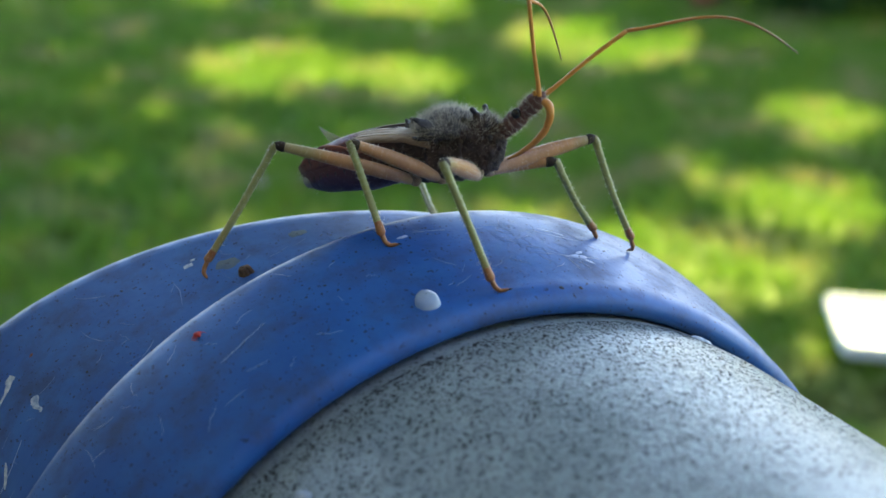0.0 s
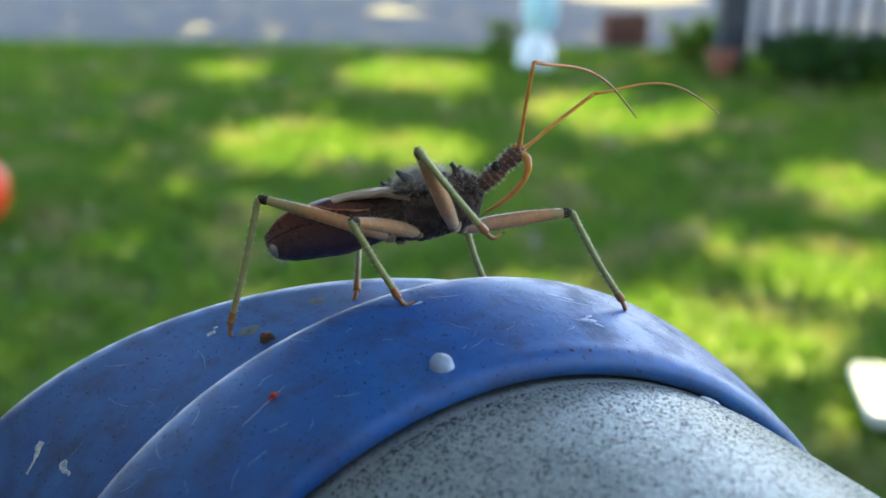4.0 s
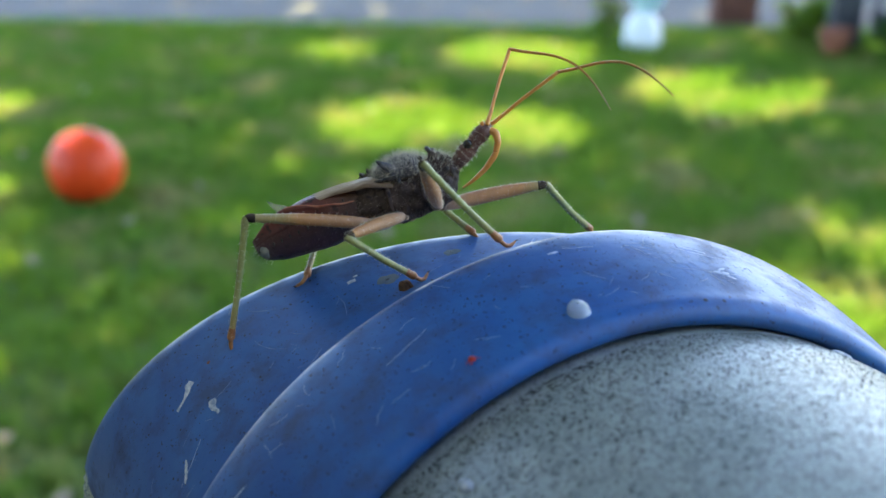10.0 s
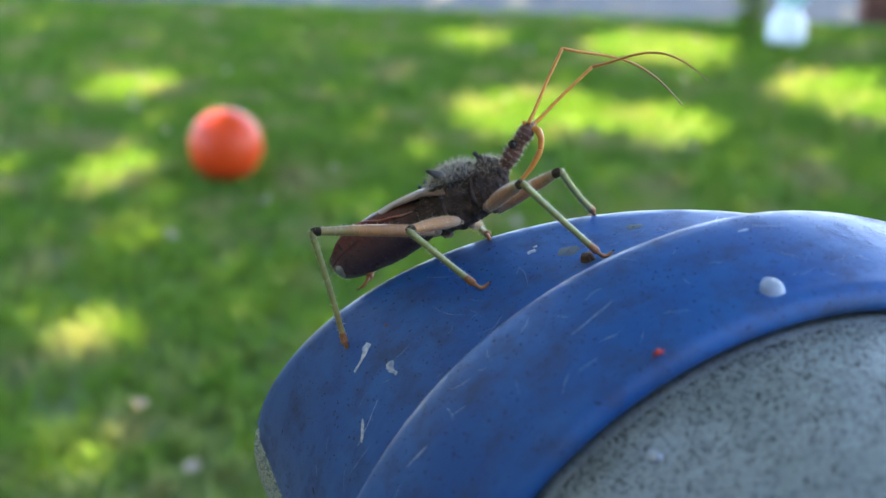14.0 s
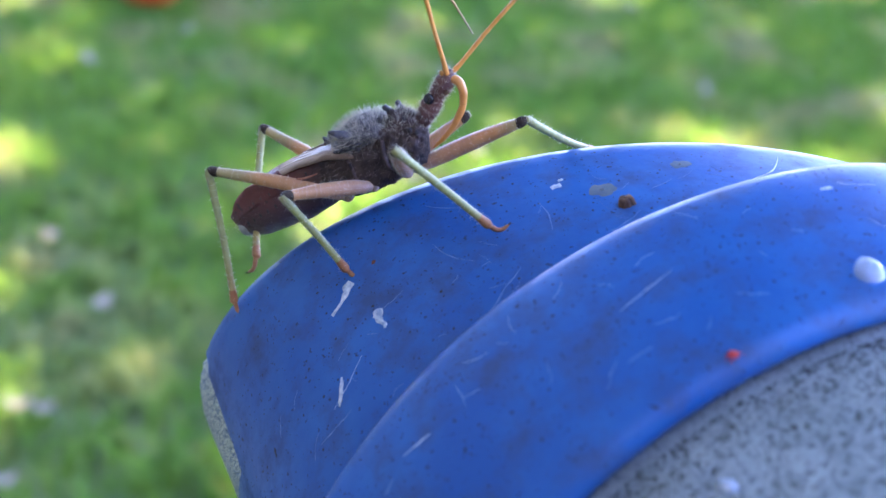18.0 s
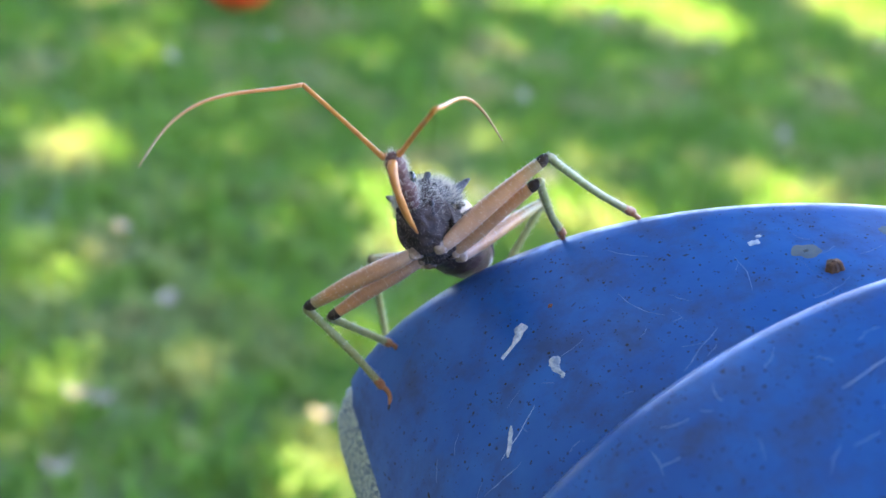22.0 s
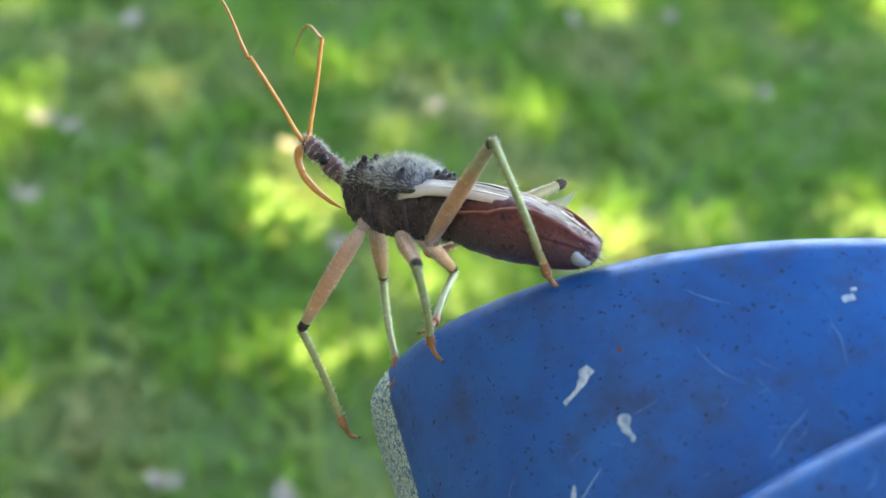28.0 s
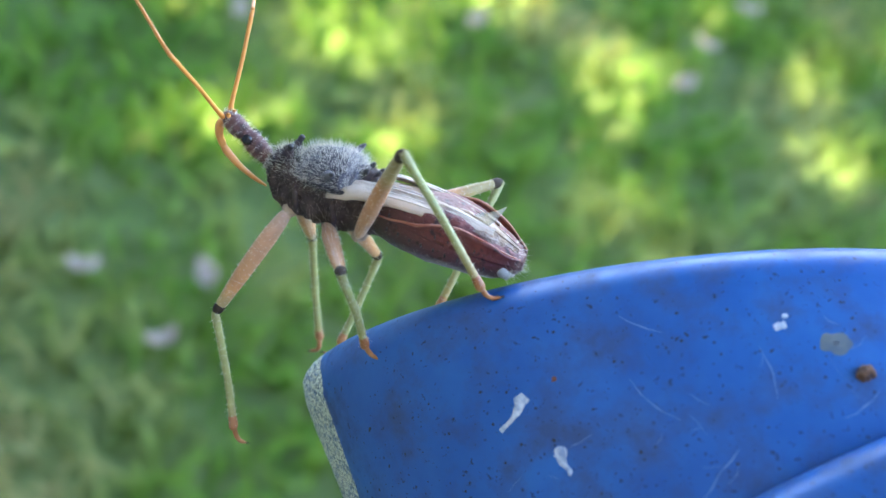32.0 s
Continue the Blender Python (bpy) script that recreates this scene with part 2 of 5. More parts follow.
# unseen walls behind and left of the camera, added to block low skylight
wall("wall_south", -3.2, -1.45, 3.0, -1.2, 2.9)
wall("wall_west", -1.0, -1.2, -0.8, 0.85, 2.9)


def uv_ball(name, c, r, material, n=32):
    v, f = [], []
    for i in range(1, n // 2):
        p = math.pi * i / (n // 2)
        for j in range(n):
            q = 2 * math.pi * j / n
            v.append((c[0] + r * math.sin(p) * math.cos(q), c[1] + r * math.sin(p) * math.sin(q), c[2] + r * math.cos(p)))
    f = grid_faces(n // 2 - 1, n)
    top, bot = len(v), len(v) + 1
    v += [(c[0], c[1], c[2] + r), (c[0], c[1], c[2] - r)]
    m = (n // 2 - 2) * n
    f += [(top, (j + 1) % n, j) for j in range(n)] + [(bot, m + j, m + (j + 1) % n) for j in range(n)]
    return mesh_ob(name, v, f, material)


tagged(uv_ball("toy_ball", (-0.816, 2.428, 0.080), 0.079, BALL), "glossy orange-red plastic ball lying on the lawn", "ball")

# ---------------------------------------------------------------- dirt, drops and scratches on the tube
def patch(name, s, a, outline, height, material, parent=None, label="", edge=0.15, rings=4, lift=0.00002):
    """A low dome on the tube. outline: its radius, in millimetres, by the angle from the axis towards growing a."""
    n = 28
    verts, faces = [], []

    def put(u, v, h):
        ss = s + u * MM_
        r = tube_radius(ss, a)
        aa = a + v * MM_ / r
        return on_tube(ss, tube_radius(ss, aa) + lift + h, aa)
    for i in range(rings + 1):
        k = 1 - i / (rings + 0.6)
        for j in range(n):
            q = 2 * math.pi * j / n
            d = outline(q) * k
            verts.append(put(d * math.cos(q), d * math.sin(q), height * MM_ * (edge + (1 - edge) * math.sqrt(max(0, 1 - k * k)) if i else 0.0)))
    faces = [tuple(reversed(f)) for f in grid_faces(rings + 1, n)]
    c = len(verts)
    verts.append(put(0, 0, height * MM_))
    faces += [(c, rings * n + j, rings * n + (j + 1) % n) for j in range(n)]
    return mesh_ob(name, verts, faces, material, parent, label)


MM_ = 0.001


def oval(ru, rv, turn=0.0, rough=0.0, seed=0, tail=0.0):
    """An oval outline, turned by degrees, uneven, with a tail on one end."""
    def f(q):
        p = q - radians(turn)
        r = ru * rv / math.sqrt((rv * math.cos(p)) ** 2 + (ru * math.sin(p)) ** 2)
        r *= 1 + rough * noise.noise(Vector((math.cos(q) * 1.6, math.sin(q) * 1.6, seed * 3.1)))
        if tail:
            r += tail * max(0.0, math.cos(p)) ** 24
        return r
    return f


def scratch(s0, a0, s1, a1, width, material, parent, bend=0.0, seed=0):
    """A fine scuffed line on the tube; angles in degrees, lengths in millimetres."""
    n, verts = 14, []
    for i in range(n + 1):
        k = i / n
        w = width * MM_ * (0.25 + 0.75 * math.sin(math.pi * k)) * (0.7 + 0.5 * noise.noise(Vector((k * 5, seed, 0))))
        bow = bend * math.sin(math.pi * k) + 0.15 * noise.noise(Vector((k * 3, seed, 7)))
        ss = (s0 + (s1 - s0) * k) * MM_
        aa = radians(a0 + (a1 - a0) * k)
        du, dv = (s1 - s0), radians(a1 - a0) * 54
        ln = math.hypot(du, dv) or 1
        nu, nv = -dv / ln, du / ln
        for m in (-1, 0, 1):
            u, v = nu * (m * w / MM_ + bow), nv * (m * w / MM_ + bow)
            s = ss + u * MM_
            b = aa + v * MM_ / 0.054
            verts.append(on_tube(s, tube_radius(s, b) + (0.00003 if m == 0 else 0.000004), b))
    return mesh_ob("scratch", verts, [tuple(reversed(f)) for f in grid_faces(n + 1, 3, False)], material, parent)


def smear(points, seed):
    """A dried drip: a thin crust along points (s in millimetres, angle in degrees, half width in millimetres)."""
    P = np.array(points, float)
    k = np.linspace(0, len(P) - 1, (len(P) - 1) * 5 + 1)
    S, A, W = (np.interp(k, range(len(P)), P[:, c]) for c in range(3))
    verts, nv = [], 7
    for i in range(len(k)):
        lo, hi = max(i - 1, 0), min(i + 1, len(k) - 1)
        du, dv = S[hi] - S[lo], radians(A[hi] - A[lo]) * 54
        ln = math.hypot(du, dv) or 1
        for j in range(nv):
            q = 2 * j / (nv - 1) - 1
            w = W[i] * q * (1 + 0.45 * noise.noise(Vector((k[i] * 1.3, q * 1.5, seed * 3.3))))
            s, a = (S[i] - dv / ln * w) * MM_, radians(A[i]) + du / ln * w * MM_ / 0.054
            h = 0.09 * (1 - q * q) * (0.7 + 0.6 * noise.noise(Vector((k[i] * 2, q * 2, seed)))) * MM_
            verts.append(on_tube(s, tube_radius(s, a) + 0.000008 + max(h, 0), a))
    return mesh_ob("white_smear", verts, grid_faces(len(k), nv, False), LIME)


DROP = mat("milky_drop", (0.76, 0.87, 0.97), 0.08)
DROP.node_tree.nodes["Principled BSDF"].inputs["Transmission Weight"].default_value = 0.65
LIME = noisy("dried_white_smear", (0.22, 0.28, 0.40), (0.60, 0.63, 0.64), 1400, 0.7, bump=0.4, bump_scale=2500)
CRUMB = noisy("brown_crumb", (0.05, 0.025, 0.012), (0.16, 0.08, 0.035), 1200, 0.8, bump=0.4, bump_scale=2500)
OLIVE = noisy("olive_stain", (0.08, 0.11, 0.14), (0.13, 0.15, 0.15), 900, 0.65)
SPECK = mat("black_speck", (0.012, 0.012, 0.014), 0.6)
RUST = mat("rust_speck", (0.16, 0.05, 0.025), 0.7)
SCUFF = noisy("pale_scuff", (0.26, 0.34, 0.56), (0.48, 0.54, 0.68), 900, 0.6)
FAINT_SCUFF = noisy("faint_scuff", (0.10, 0.17, 0.36), (0.24, 0.31, 0.50), 900, 0.6)
MITE = noisy("scarlet_skin", (0.45, 0.02, 0.015), (0.55, 0.05, 0.03), 2000, 0.6)

marks = new("dried_marks")
tagged(marks, "dried smears, grit and specks stuck to the blue and grey plastic", "dirt")
tagged(patch("water_drop", 0.0026, radians(-9.4), oval(1.22, 1.22, 0, 0.04, 1, 0.12), 0.95, DROP, edge=0.12, rings=9), "round milky drop clinging to the blue collar", "drop")
tagged(smear([(36.7, -46.6, 0.45), (36.5, -47.3, 0.62), (36.1, -47.9, 0.42), (35.75, -48.7, 0.20), (35.65, -49.5, 0.17), (35.6, -50.3, 0.22)], 2), "dried white smear with a thin tail on blue plastic", "smear", "dried white smears")
tagged(smear([(31.6, -46.7, 0.30), (31.1, -46.6, 0.52), (30.6, -46.85, 0.42), (30.0, -46.85, 0.20), (29.4, -46.75, 0.24), (29.1, -47.0, 0.12)], 4), "small dried white smear with a curled end on blue plastic", "smear", "dried white smears")
tagged(smear([(29.5, -53.6, 0.10), (29.0, -54.1, 0.26), (28.4, -54.7, 0.28), (27.9, -55.3, 0.24), (27.5, -55.8, 0.08)], 6), "thin dried white streak on blue plastic", "smear", "dried white smears")
tagged(patch("soil_crumb", 0.0249, radians(-20.1), oval(0.62, 0.72, 30, 0.5, 7), 0.85, CRUMB, edge=0.5), "dark brown crumb of soil against the ridge", "crumb")
tagged(patch("stone_grit", -0.0071, radians(-32.9), oval(0.75, 0.65, 0, 0.35, 8), 0.5, LIME, edge=0.4), "off-white grain of grit on grey plastic", "grit")
tagged(patch("white_flake", -0.0012, radians(27.3), oval(0.55, 1.6, 8, 0.4, 9), 0.3, LIME), "chalky white flake at the collar's lip", "flake")
for s, a, ru, rv, turn, m, nm in ((28.2, -20.9, 0.95, 1.25, 20, OLIVE, "stain"), (28.5, -11.8, 0.6, 1.0, 0, OLIVE, "stain"), (31.3, -24.4, 0.35, 0.6, 10, LIME, "fleck"), (31.9, -23.6, 0.2, 0.3, 10, LIME, "fleck"),
                                  (36.4, -43.6, 0.22, 0.25, 0, RUST, "fleck"), (-3.8, 11.3, 0.35, 0.4, 0, LIME, "fleck"), (-2.6, 15.0, 0.22, 0.28, 0, SPECK, "fleck"), (0.6, 6.0, 0.2, 0.25, 0, SPECK, "fleck"), (0.5, 8.6, 0.18, 0.2, 0, SPECK, "fleck"),
                                  (33.3, -65.2, 0.5, 0.15, 30, SPECK, "fleck"), (45.0, -62.9, 0.14, 0.3, 0, SPECK, "fleck"), (13.0, -6.0, 0.25, 0.6, 0, SCUFF, "fleck"), (6.2, 12.5, 0.35, 0.9, 0, SCUFF, "fleck"), (5.4, 13.4, 0.25, 0.5, 30, SCUFF, "fleck"), (7.0, 13.0, 0.2, 0.6, -30, SCUFF, "fleck"), (11.2, 12.0, 0.22, 1.6, 20, SCUFF, "fleck")):
    patch(nm, s * MM_, radians(a), oval(ru, rv, turn, 0.5, s), 0.03, m, marks, lift=0.00001)
for i, (s0, a0, s1, a1, w, b) in enumerate(((11.6, 8.8, 9.9, 14.9, 0.16, 0.3), (23.4, -6.8, 27.3, -0.6, 0.10, 0.8), (27.9, -56.4, 29.1, -50.6, 0.07, 0.2), (12.7, -52.4, 12.1, -49.2, 0.13, 0.0), (9.0, 5.0, 5.0, 14.0, 0.05, 0.3),
                                           (8.0, 9.0, 3.5, 11.0, 0.05, -0.4), (6.8, 6.0, 6.2, 15.5, 0.05, 0.2), (26.0, -28.0, 30.5, -27.0, 0.05, 0.3), (13.5, -4.5, 12.5, -1.0, 0.07, 0.0), (22.5, -24.0, 23.5, -19.5, 0.05, 0.4),
                                           (33.0, -38.0, 28.0, -36.0, 0.05, 0.5), (24.0, -33.0, 22.0, -38.0, 0.07, 0.0), (38.0, -36.0, 35.0, -33.5, 0.05, 0.2), (9.0, -30.0, 10.0, -24.0, 0.06, 0.1), (27.0, -60.0, 26.0, -55.0, 0.06, 0.1))):
    scratch(s0, a0, s1, a1, w, FAINT_SCUFF if s0 > 20 and i > 2 else SCUFF, marks, b, i)
rnd = random.Random(21)
for i in range(110):
    s0, a0 = rnd.choice(((rnd.uniform(3, 15), rnd.uniform(-60, 30)), (rnd.uniform(4, 13), rnd.uniform(3, 17)), (rnd.uniform(20, 34), rnd.uniform(-65, 5))))
    d = rnd.uniform(0.5, 2.6)
    if (s0 + d) * MM_ > hidden_blend(cap_end, radians(a0)) - 0.0055 and s0 > 16:
        continue
    q = rnd.uniform(0, 6.28)
    scratch(s0, a0, s0 + d * math.cos(q), a0 + math.degrees(d * math.sin(q) / 54), rnd.uniform(0.012, 0.032), FAINT_SCUFF if s0 > 18 else SCUFF, marks, rnd.gauss(0, 0.14), i + 20)


def speck_field(name, count, s_range, a_range, size, seed, top_heavy=False):
    rnd = random.Random(seed)
    verts, faces = [], []
    for _ in range(count):
        k = rnd.random()
        s, a = s_range[0] + (s_range[1] - s_range[0]) * (k ** 1.5 if top_heavy else k), rnd.uniform(*a_range)
        if s * MM_ > hidden_blend(cap_end, radians(a)) - 0.0052:
            continue
        r = size * rnd.choice((0.5, 0.6, 0.7, 0.8, 1.0, 1.5)) * rnd.uniform(0.7, 1.2)
        i, b = len(verts), rnd.uniform(0, 6)
        for j in range(6):
            q = b + j * math.pi / 3
            d = r * rnd.uniform(0.7, 1.2)
            ss, aa = (s + d * math.cos(q)) * MM_, radians(a) + d * math.sin(q) * MM_ / 0.052
            ss = min(ss, -0.00045) if s < 0 else ss
            verts.append(on_tube(ss, tube_radius(ss, aa) + 0.000008, aa))
        ss = s * MM_
        verts.append(on_tube(ss, tube_radius(ss, radians(a)) + 0.00005, radians(a)))
        faces += [(i + 6, i + j, i + (j + 1) % 6) for j in range(6)]
    ob = mesh_ob(name, verts, faces, SPECK, marks, "fine black specks")
    return tagged(ob, kind="stuff")


speck_field("grey_side_specks", 15000, (-0.8, -34.0), (-75, 45), 0.125, 31, True)
speck_field("collar_specks", 1300, (0.6, 17.0), (-80, 35), 0.085, 32)
speck_field("cap_specks", 1000, (19.0, 44.0), (-95, -8), 0.09, 33)

# a mite that walks over the collar
mite = new("red_mite")
tagged(mite, "tiny scarlet mite walking on the blue collar", "mite")

# ---------------------------------------------------------------- the lawn and what stands on it
def leafy(name, colour, colour2, glow=0.45, scale=3.0, dry=None):
    """Thin green leaf: diffuse, with light coming through."""
    m = bpy.data.materials.new(name)
    m.use_nodes = True
    t = m.node_tree
    t.nodes.remove(t.nodes["Principled BSDF"])
    out = t.nodes["Material Output"]
    geo = node(m, "ShaderNodeNewGeometry")
    tc = node(m, "ShaderNodeTexCoord")
    nz = node(m, "ShaderNodeTexNoise", Scale=scale, Detail=3.0)
    link(m, tc.outputs["Object"], nz.inputs["Vector"])
    ad = node(m, "ShaderNodeMath")
    ad.operation = "MULTIPLY_ADD"
    ad.inputs[1].default_value = 0.5
    link(m, geo.outputs["Random Per Island"], ad.inputs[0])
    s2 = node(m, "ShaderNodeMapRange", From_Min=0.3, From_Max=0.7, To_Min=0.0, To_Max=0.5)
    link(m, nz.outputs[0], s2.inputs["Value"])
    link(m, s2.outputs[0], ad.inputs[2])
    mx = node(m, "ShaderNodeMix")
    mx.data_type = "RGBA"
    mx.inputs[6].default_value, mx.inputs[7].default_value = (*colour, 1), (*colour2, 1)
    link(m, ad.outputs[0], mx.inputs[0])
    colour_out = mx.outputs[2]
    if dry:
        # worn spots with more straw than green blades
        n3 = node(m, "ShaderNodeTexNoise", Scale=5.5, Detail=2.0)
        link(m, tc.outputs["Object"], n3.inputs["Vector"])
        m3 = node(m, "ShaderNodeMapRange", From_Min=0.50, From_Max=0.66, To_Min=0.0, To_Max=0.8)
        link(m, n3.outputs[0], m3.inputs["Value"])
        mx2 = node(m, "ShaderNodeMix")
        mx2.data_type = "RGBA"
        mx2.inputs[7].default_value = (*dry, 1)
        link(m, m3.outputs[0], mx2.inputs[0])
        link(m, colour_out, mx2.inputs[6])
        colour_out = mx2.outputs[2]
    dif, tra, mix = node(m, "ShaderNodeBsdfDiffuse"), node(m, "ShaderNodeBsdfTranslucent"), node(m, "ShaderNodeMixShader", Fac=glow)
    link(m, colour_out, dif.inputs["Color"])
    link(m, colour_out, tra.inputs["Color"])
    link(m, dif.outputs[0], mix.inputs[1])
    link(m, tra.outputs[0], mix.inputs[2])
    link(m, mix.outputs[0], out.inputs["Surface"])
    return m


GRASS = leafy("grass_blades", (0.10, 0.215, 0.03), (0.205, 0.30, 0.034), 0.45, 2.0, (0.34, 0.30, 0.13))
TREE_LEAF = leafy("tree_leaves", (0.05, 0.12, 0.02), (0.08, 0.16, 0.03), 0.25, 1.0)
SHRUB_LEAF = leafy("shrub_leaves", (0.03, 0.07, 0.02), (0.06, 0.11, 0.03), 0.3, 2.0)
DRY_LEAF = leafy("dry_leaf", (0.34, 0.27, 0.21), (0.50, 0.42, 0.35), 0.3, 9.0)
BARK = noisy("bark", (0.10, 0.075, 0.055), (0.2, 0.16, 0.12), 14, 0.95, bump=0.6, bump_scale=40)
IRON = noisy("dark_iron", (0.02, 0.022, 0.025), (0.05, 0.05, 0.055), 20, 0.6)
TERRA = noisy("terracotta", (0.24, 0.08, 0.04), (0.34, 0.13, 0.07), 12, 0.85)
BRICK = noisy("brown_brick", (0.13, 0.055, 0.035), (0.22, 0.09, 0.06), 18, 0.9, bump=0.4, bump_scale=80)
PALEBLUE = noisy("pale_blue_plastic", (0.40, 0.62, 0.72), (0.52, 0.72, 0.80), 8, 0.25)


def grass(count, x0, x1, y0, y1, seed):
    r = np.random.RandomState(seed)
    x, y = r.uniform(x0, x1, count), r.uniform(y0, y1, count)
    h = r.uniform(0.018, 0.042, count)
    w = r.uniform(0.0025, 0.005, count)
    a = r.uniform(0, 2 * np.pi, count)
    lean = r.uniform(0.4, 1.6, count) * h
    b = a + r.normal(0, 0.8, count) + np.pi / 2
    V = np.zeros((count, 5, 3))
    cx, sx = np.cos(a) * w, np.sin(a) * w
    V[:, 0] = np.stack([x - cx, y - sx, np.full(count, -0.004)], 1)
    V[:, 1] = np.stack([x + cx, y + sx, np.full(count, -0.004)], 1)
    mx, my = x + np.cos(b) * lean * 0.35, y + np.sin(b) * lean * 0.35
    V[:, 2] = np.stack([mx + cx * 0.8, my + sx * 0.8, h * 0.6], 1)
    V[:, 3] = np.stack([mx - cx * 0.8, my - sx * 0.8, h * 0.6], 1)
    V[:, 4] = np.stack([x + np.cos(b) * lean, y + np.sin(b) * lean, h], 1)
    i = np.arange(count) * 5
    quads = np.stack([i, i + 1, i + 2, i + 3], 1).ravel()
    tris = np.stack([i + 3, i + 2, i + 4], 1).ravel()
    me = bpy.data.meshes.new("grass")
    me.vertices.add(count * 5)
    me.vertices.foreach_set("co", V.ravel())
    me.loops.add(count * 7)
    me.loops.foreach_set("vertex_index", np.concatenate([quads, tris]))
    me.polygons.add(count * 2)
    me.polygons.foreach_set("loop_start", np.concatenate([np.arange(count) * 4, count * 4 + np.arange(count) * 3]))
    me.update(calc_edges=True)
    me.validate()
    me.materials.append(GRASS)
    return tagged(new("grass", me), "mown green lawn grass, dappled with sun", "grass", kind="stuff")


grass(150000, -2.6, 2.9, 0.15, 4.70, 5)

# fallen leaves
rnd = random.Random(9)
spots = [(0.19, 2.76), (-0.47, 0.97), (0.29, 1.00), (0.06, 0.97), (0.07, 1.05), (-0.14, 0.54), (0.27, 0.95), (-0.07, 1.02), (0.34, 1.07), (-0.15, 0.90), (-0.12, 0.61), (-0.02, 1.00), (-0.21, 0.60),
         (-0.57, 1.31), (0.02, 1.45), (0.14, 1.50), (-0.23, 1.02), (-0.10, 1.00), (-0.08, 1.80), (0.18, 1.66), (-0.17, 1.64), (-0.46, 1.17), (-0.44, 0.96), (-0.43, 0.85), (-0.11, 1.18), (0.27, 1.38)]
spots += [(rnd.uniform(-1.3, 1.4), rnd.uniform(1.9, 4.4)) for _ in range(26)]
first = None
for x, y in spots:
    z = rnd.uniform(0.035, 0.055)
    m = pose(x, y, z, rnd.uniform(-25, 25), rnd.uniform(-25, 25), rnd.uniform(0, 360))
    if first is None:
        verts = []
        for i in range(7):
            k = i / 6
            w = 0.0085 * math.sin(math.pi * (0.06 + 0.9 * k)) ** 0.8
            for q in (-1, 0, 1):
                verts.append((0.026 * k - 0.013, w * q, 0.006 * abs(q) + 0.008 * (2 * k - 1) ** 2))
        first = mesh_ob("fallen_leaf", verts, grid_faces(7, 3, False), DRY_LEAF)
        tagged(first, "pale dry fallen leaf lying in the grass", "leaf", "fallen leaves")
        first.matrix_basis = m
    else:
        copy_thing(first, m)


def lathe(name, rows, x, y, material, parent=None, label="", n=28):
    verts = [(x + r * math.cos(2 * math.pi * j / n), y + r * math.sin(2 * math.pi * j / n), z) for z, r in rows for j in range(n)]
    return mesh_ob(name, verts, grid_faces(len(rows), n), material, parent, label)


def box(name, x, y, z, sx, sy, sz, material, turn=0.0, bevel=0.006, parent=None, label=""):
    bm = bmesh.new()
    bmesh.ops.create_cube(bm, size=1)
    bmesh.ops.scale(bm, vec=(sx, sy, sz), verts=bm.verts)
    bmesh.ops.bevel(bm, geom=bm.edges[:], offset=bevel, segments=2, affect="EDGES")
    bmesh.ops.transform(bm, matrix=pose(x, y, z, 0, 0, turn), verts=bm.verts)
    me = bpy.data.meshes.new(name)
    bm.to_mesh(me)
    bm.free()
    me.materials.append(material)
    ob = new(name, me)
    if parent is not None:
        ob.parent = parent
    if label:
        tagged(ob, label)
    return ob


bottle = new("plastic_bottle")
tagged(bottle, "pale blue and white plastic bottle standing at the lawn's edge", "bottle")
lathe("base", [(0.0, 0.0), (0.0, 0.058), (0.02, 0.066), (0.09, 0.062), (0.125, 0.035), (0.14, 0.030)], 0.575, 4.30, WHITE, bottle, "white base")
lathe("bottle_body", [(0.135, 0.03), (0.15, 0.045), (0.19, 0.062), (0.27, 0.060), (0.34, 0.048), (0.42, 0.046), (0.47, 0.03), (0.50, 0.024), (0.52, 0.0)], 0.585, 4.30, PALEBLUE, bottle, "pale blue body")
tagged(box("brick", 1.0, 4.85, 0.075, 0.17, 0.10, 0.13, BRICK, 8, 0.008), "red-brown clay brick lying beside the road", "brick")
pot = new("clay_pot")
tagged(pot, "small orange terracotta pot in the bed", "pot")
lathe("pot_body", [(0.0, 0.0), (0.0, 0.035), (0.075, 0.05), (0.08, 0.05), (0.08, 0.056), (0.1, 0.058), (0.1, 0.05), (0.085, 0.046), (0.085, 0.0)], 1.21, 4.17, TERRA, pot)
tray = new("white_tray")
tagged(tray, "white plastic tray lying on the grass", "tray")
box("tray_floor", 0.80, 1.53, 0.034, 0.20, 0.17, 0.008, WHITE, -12, 0.003, tray)
for dx, dy, sx, sy in ((0.1, 0, 0.008, 0.17), (-0.1, 0, 0.008, 0.17), (0, 0.085, 0.2, 0.008), (0, -0.085, 0.2, 0.008)):
    c, s = math.cos(radians(-12)), math.sin(radians(-12))
    box("tray_rim", 0.80 + dx * c - dy * s, 1.53 + dx * s + dy * c, 0.043, sx, sy, 0.02, WHITE, -12, 0.003, tray)

fence = new("iron_fence")
tagged(fence, "dark iron fence with upright bars beside the road", "fence")
box("fence_post", 1.28, 4.32, 0.55, 0.10, 0.10, 1.1, IRON, 0, 0.006, fence)
box("fence_post", 2.9, 4.32, 0.55, 0.10, 0.10, 1.1, IRON, 0, 0.006, fence)
for z in (0.12, 0.95):
    box("rail", 2.12, 4.32, z, 1.5, 0.03, 0.04, IRON, 0, 0.004, fence)
for i in range(18):
    box("bar", 1.39 + 0.083 * i, 4.32, 0.53, 0.022, 0.022, 0.96, IRON, 0, 0.003, fence)


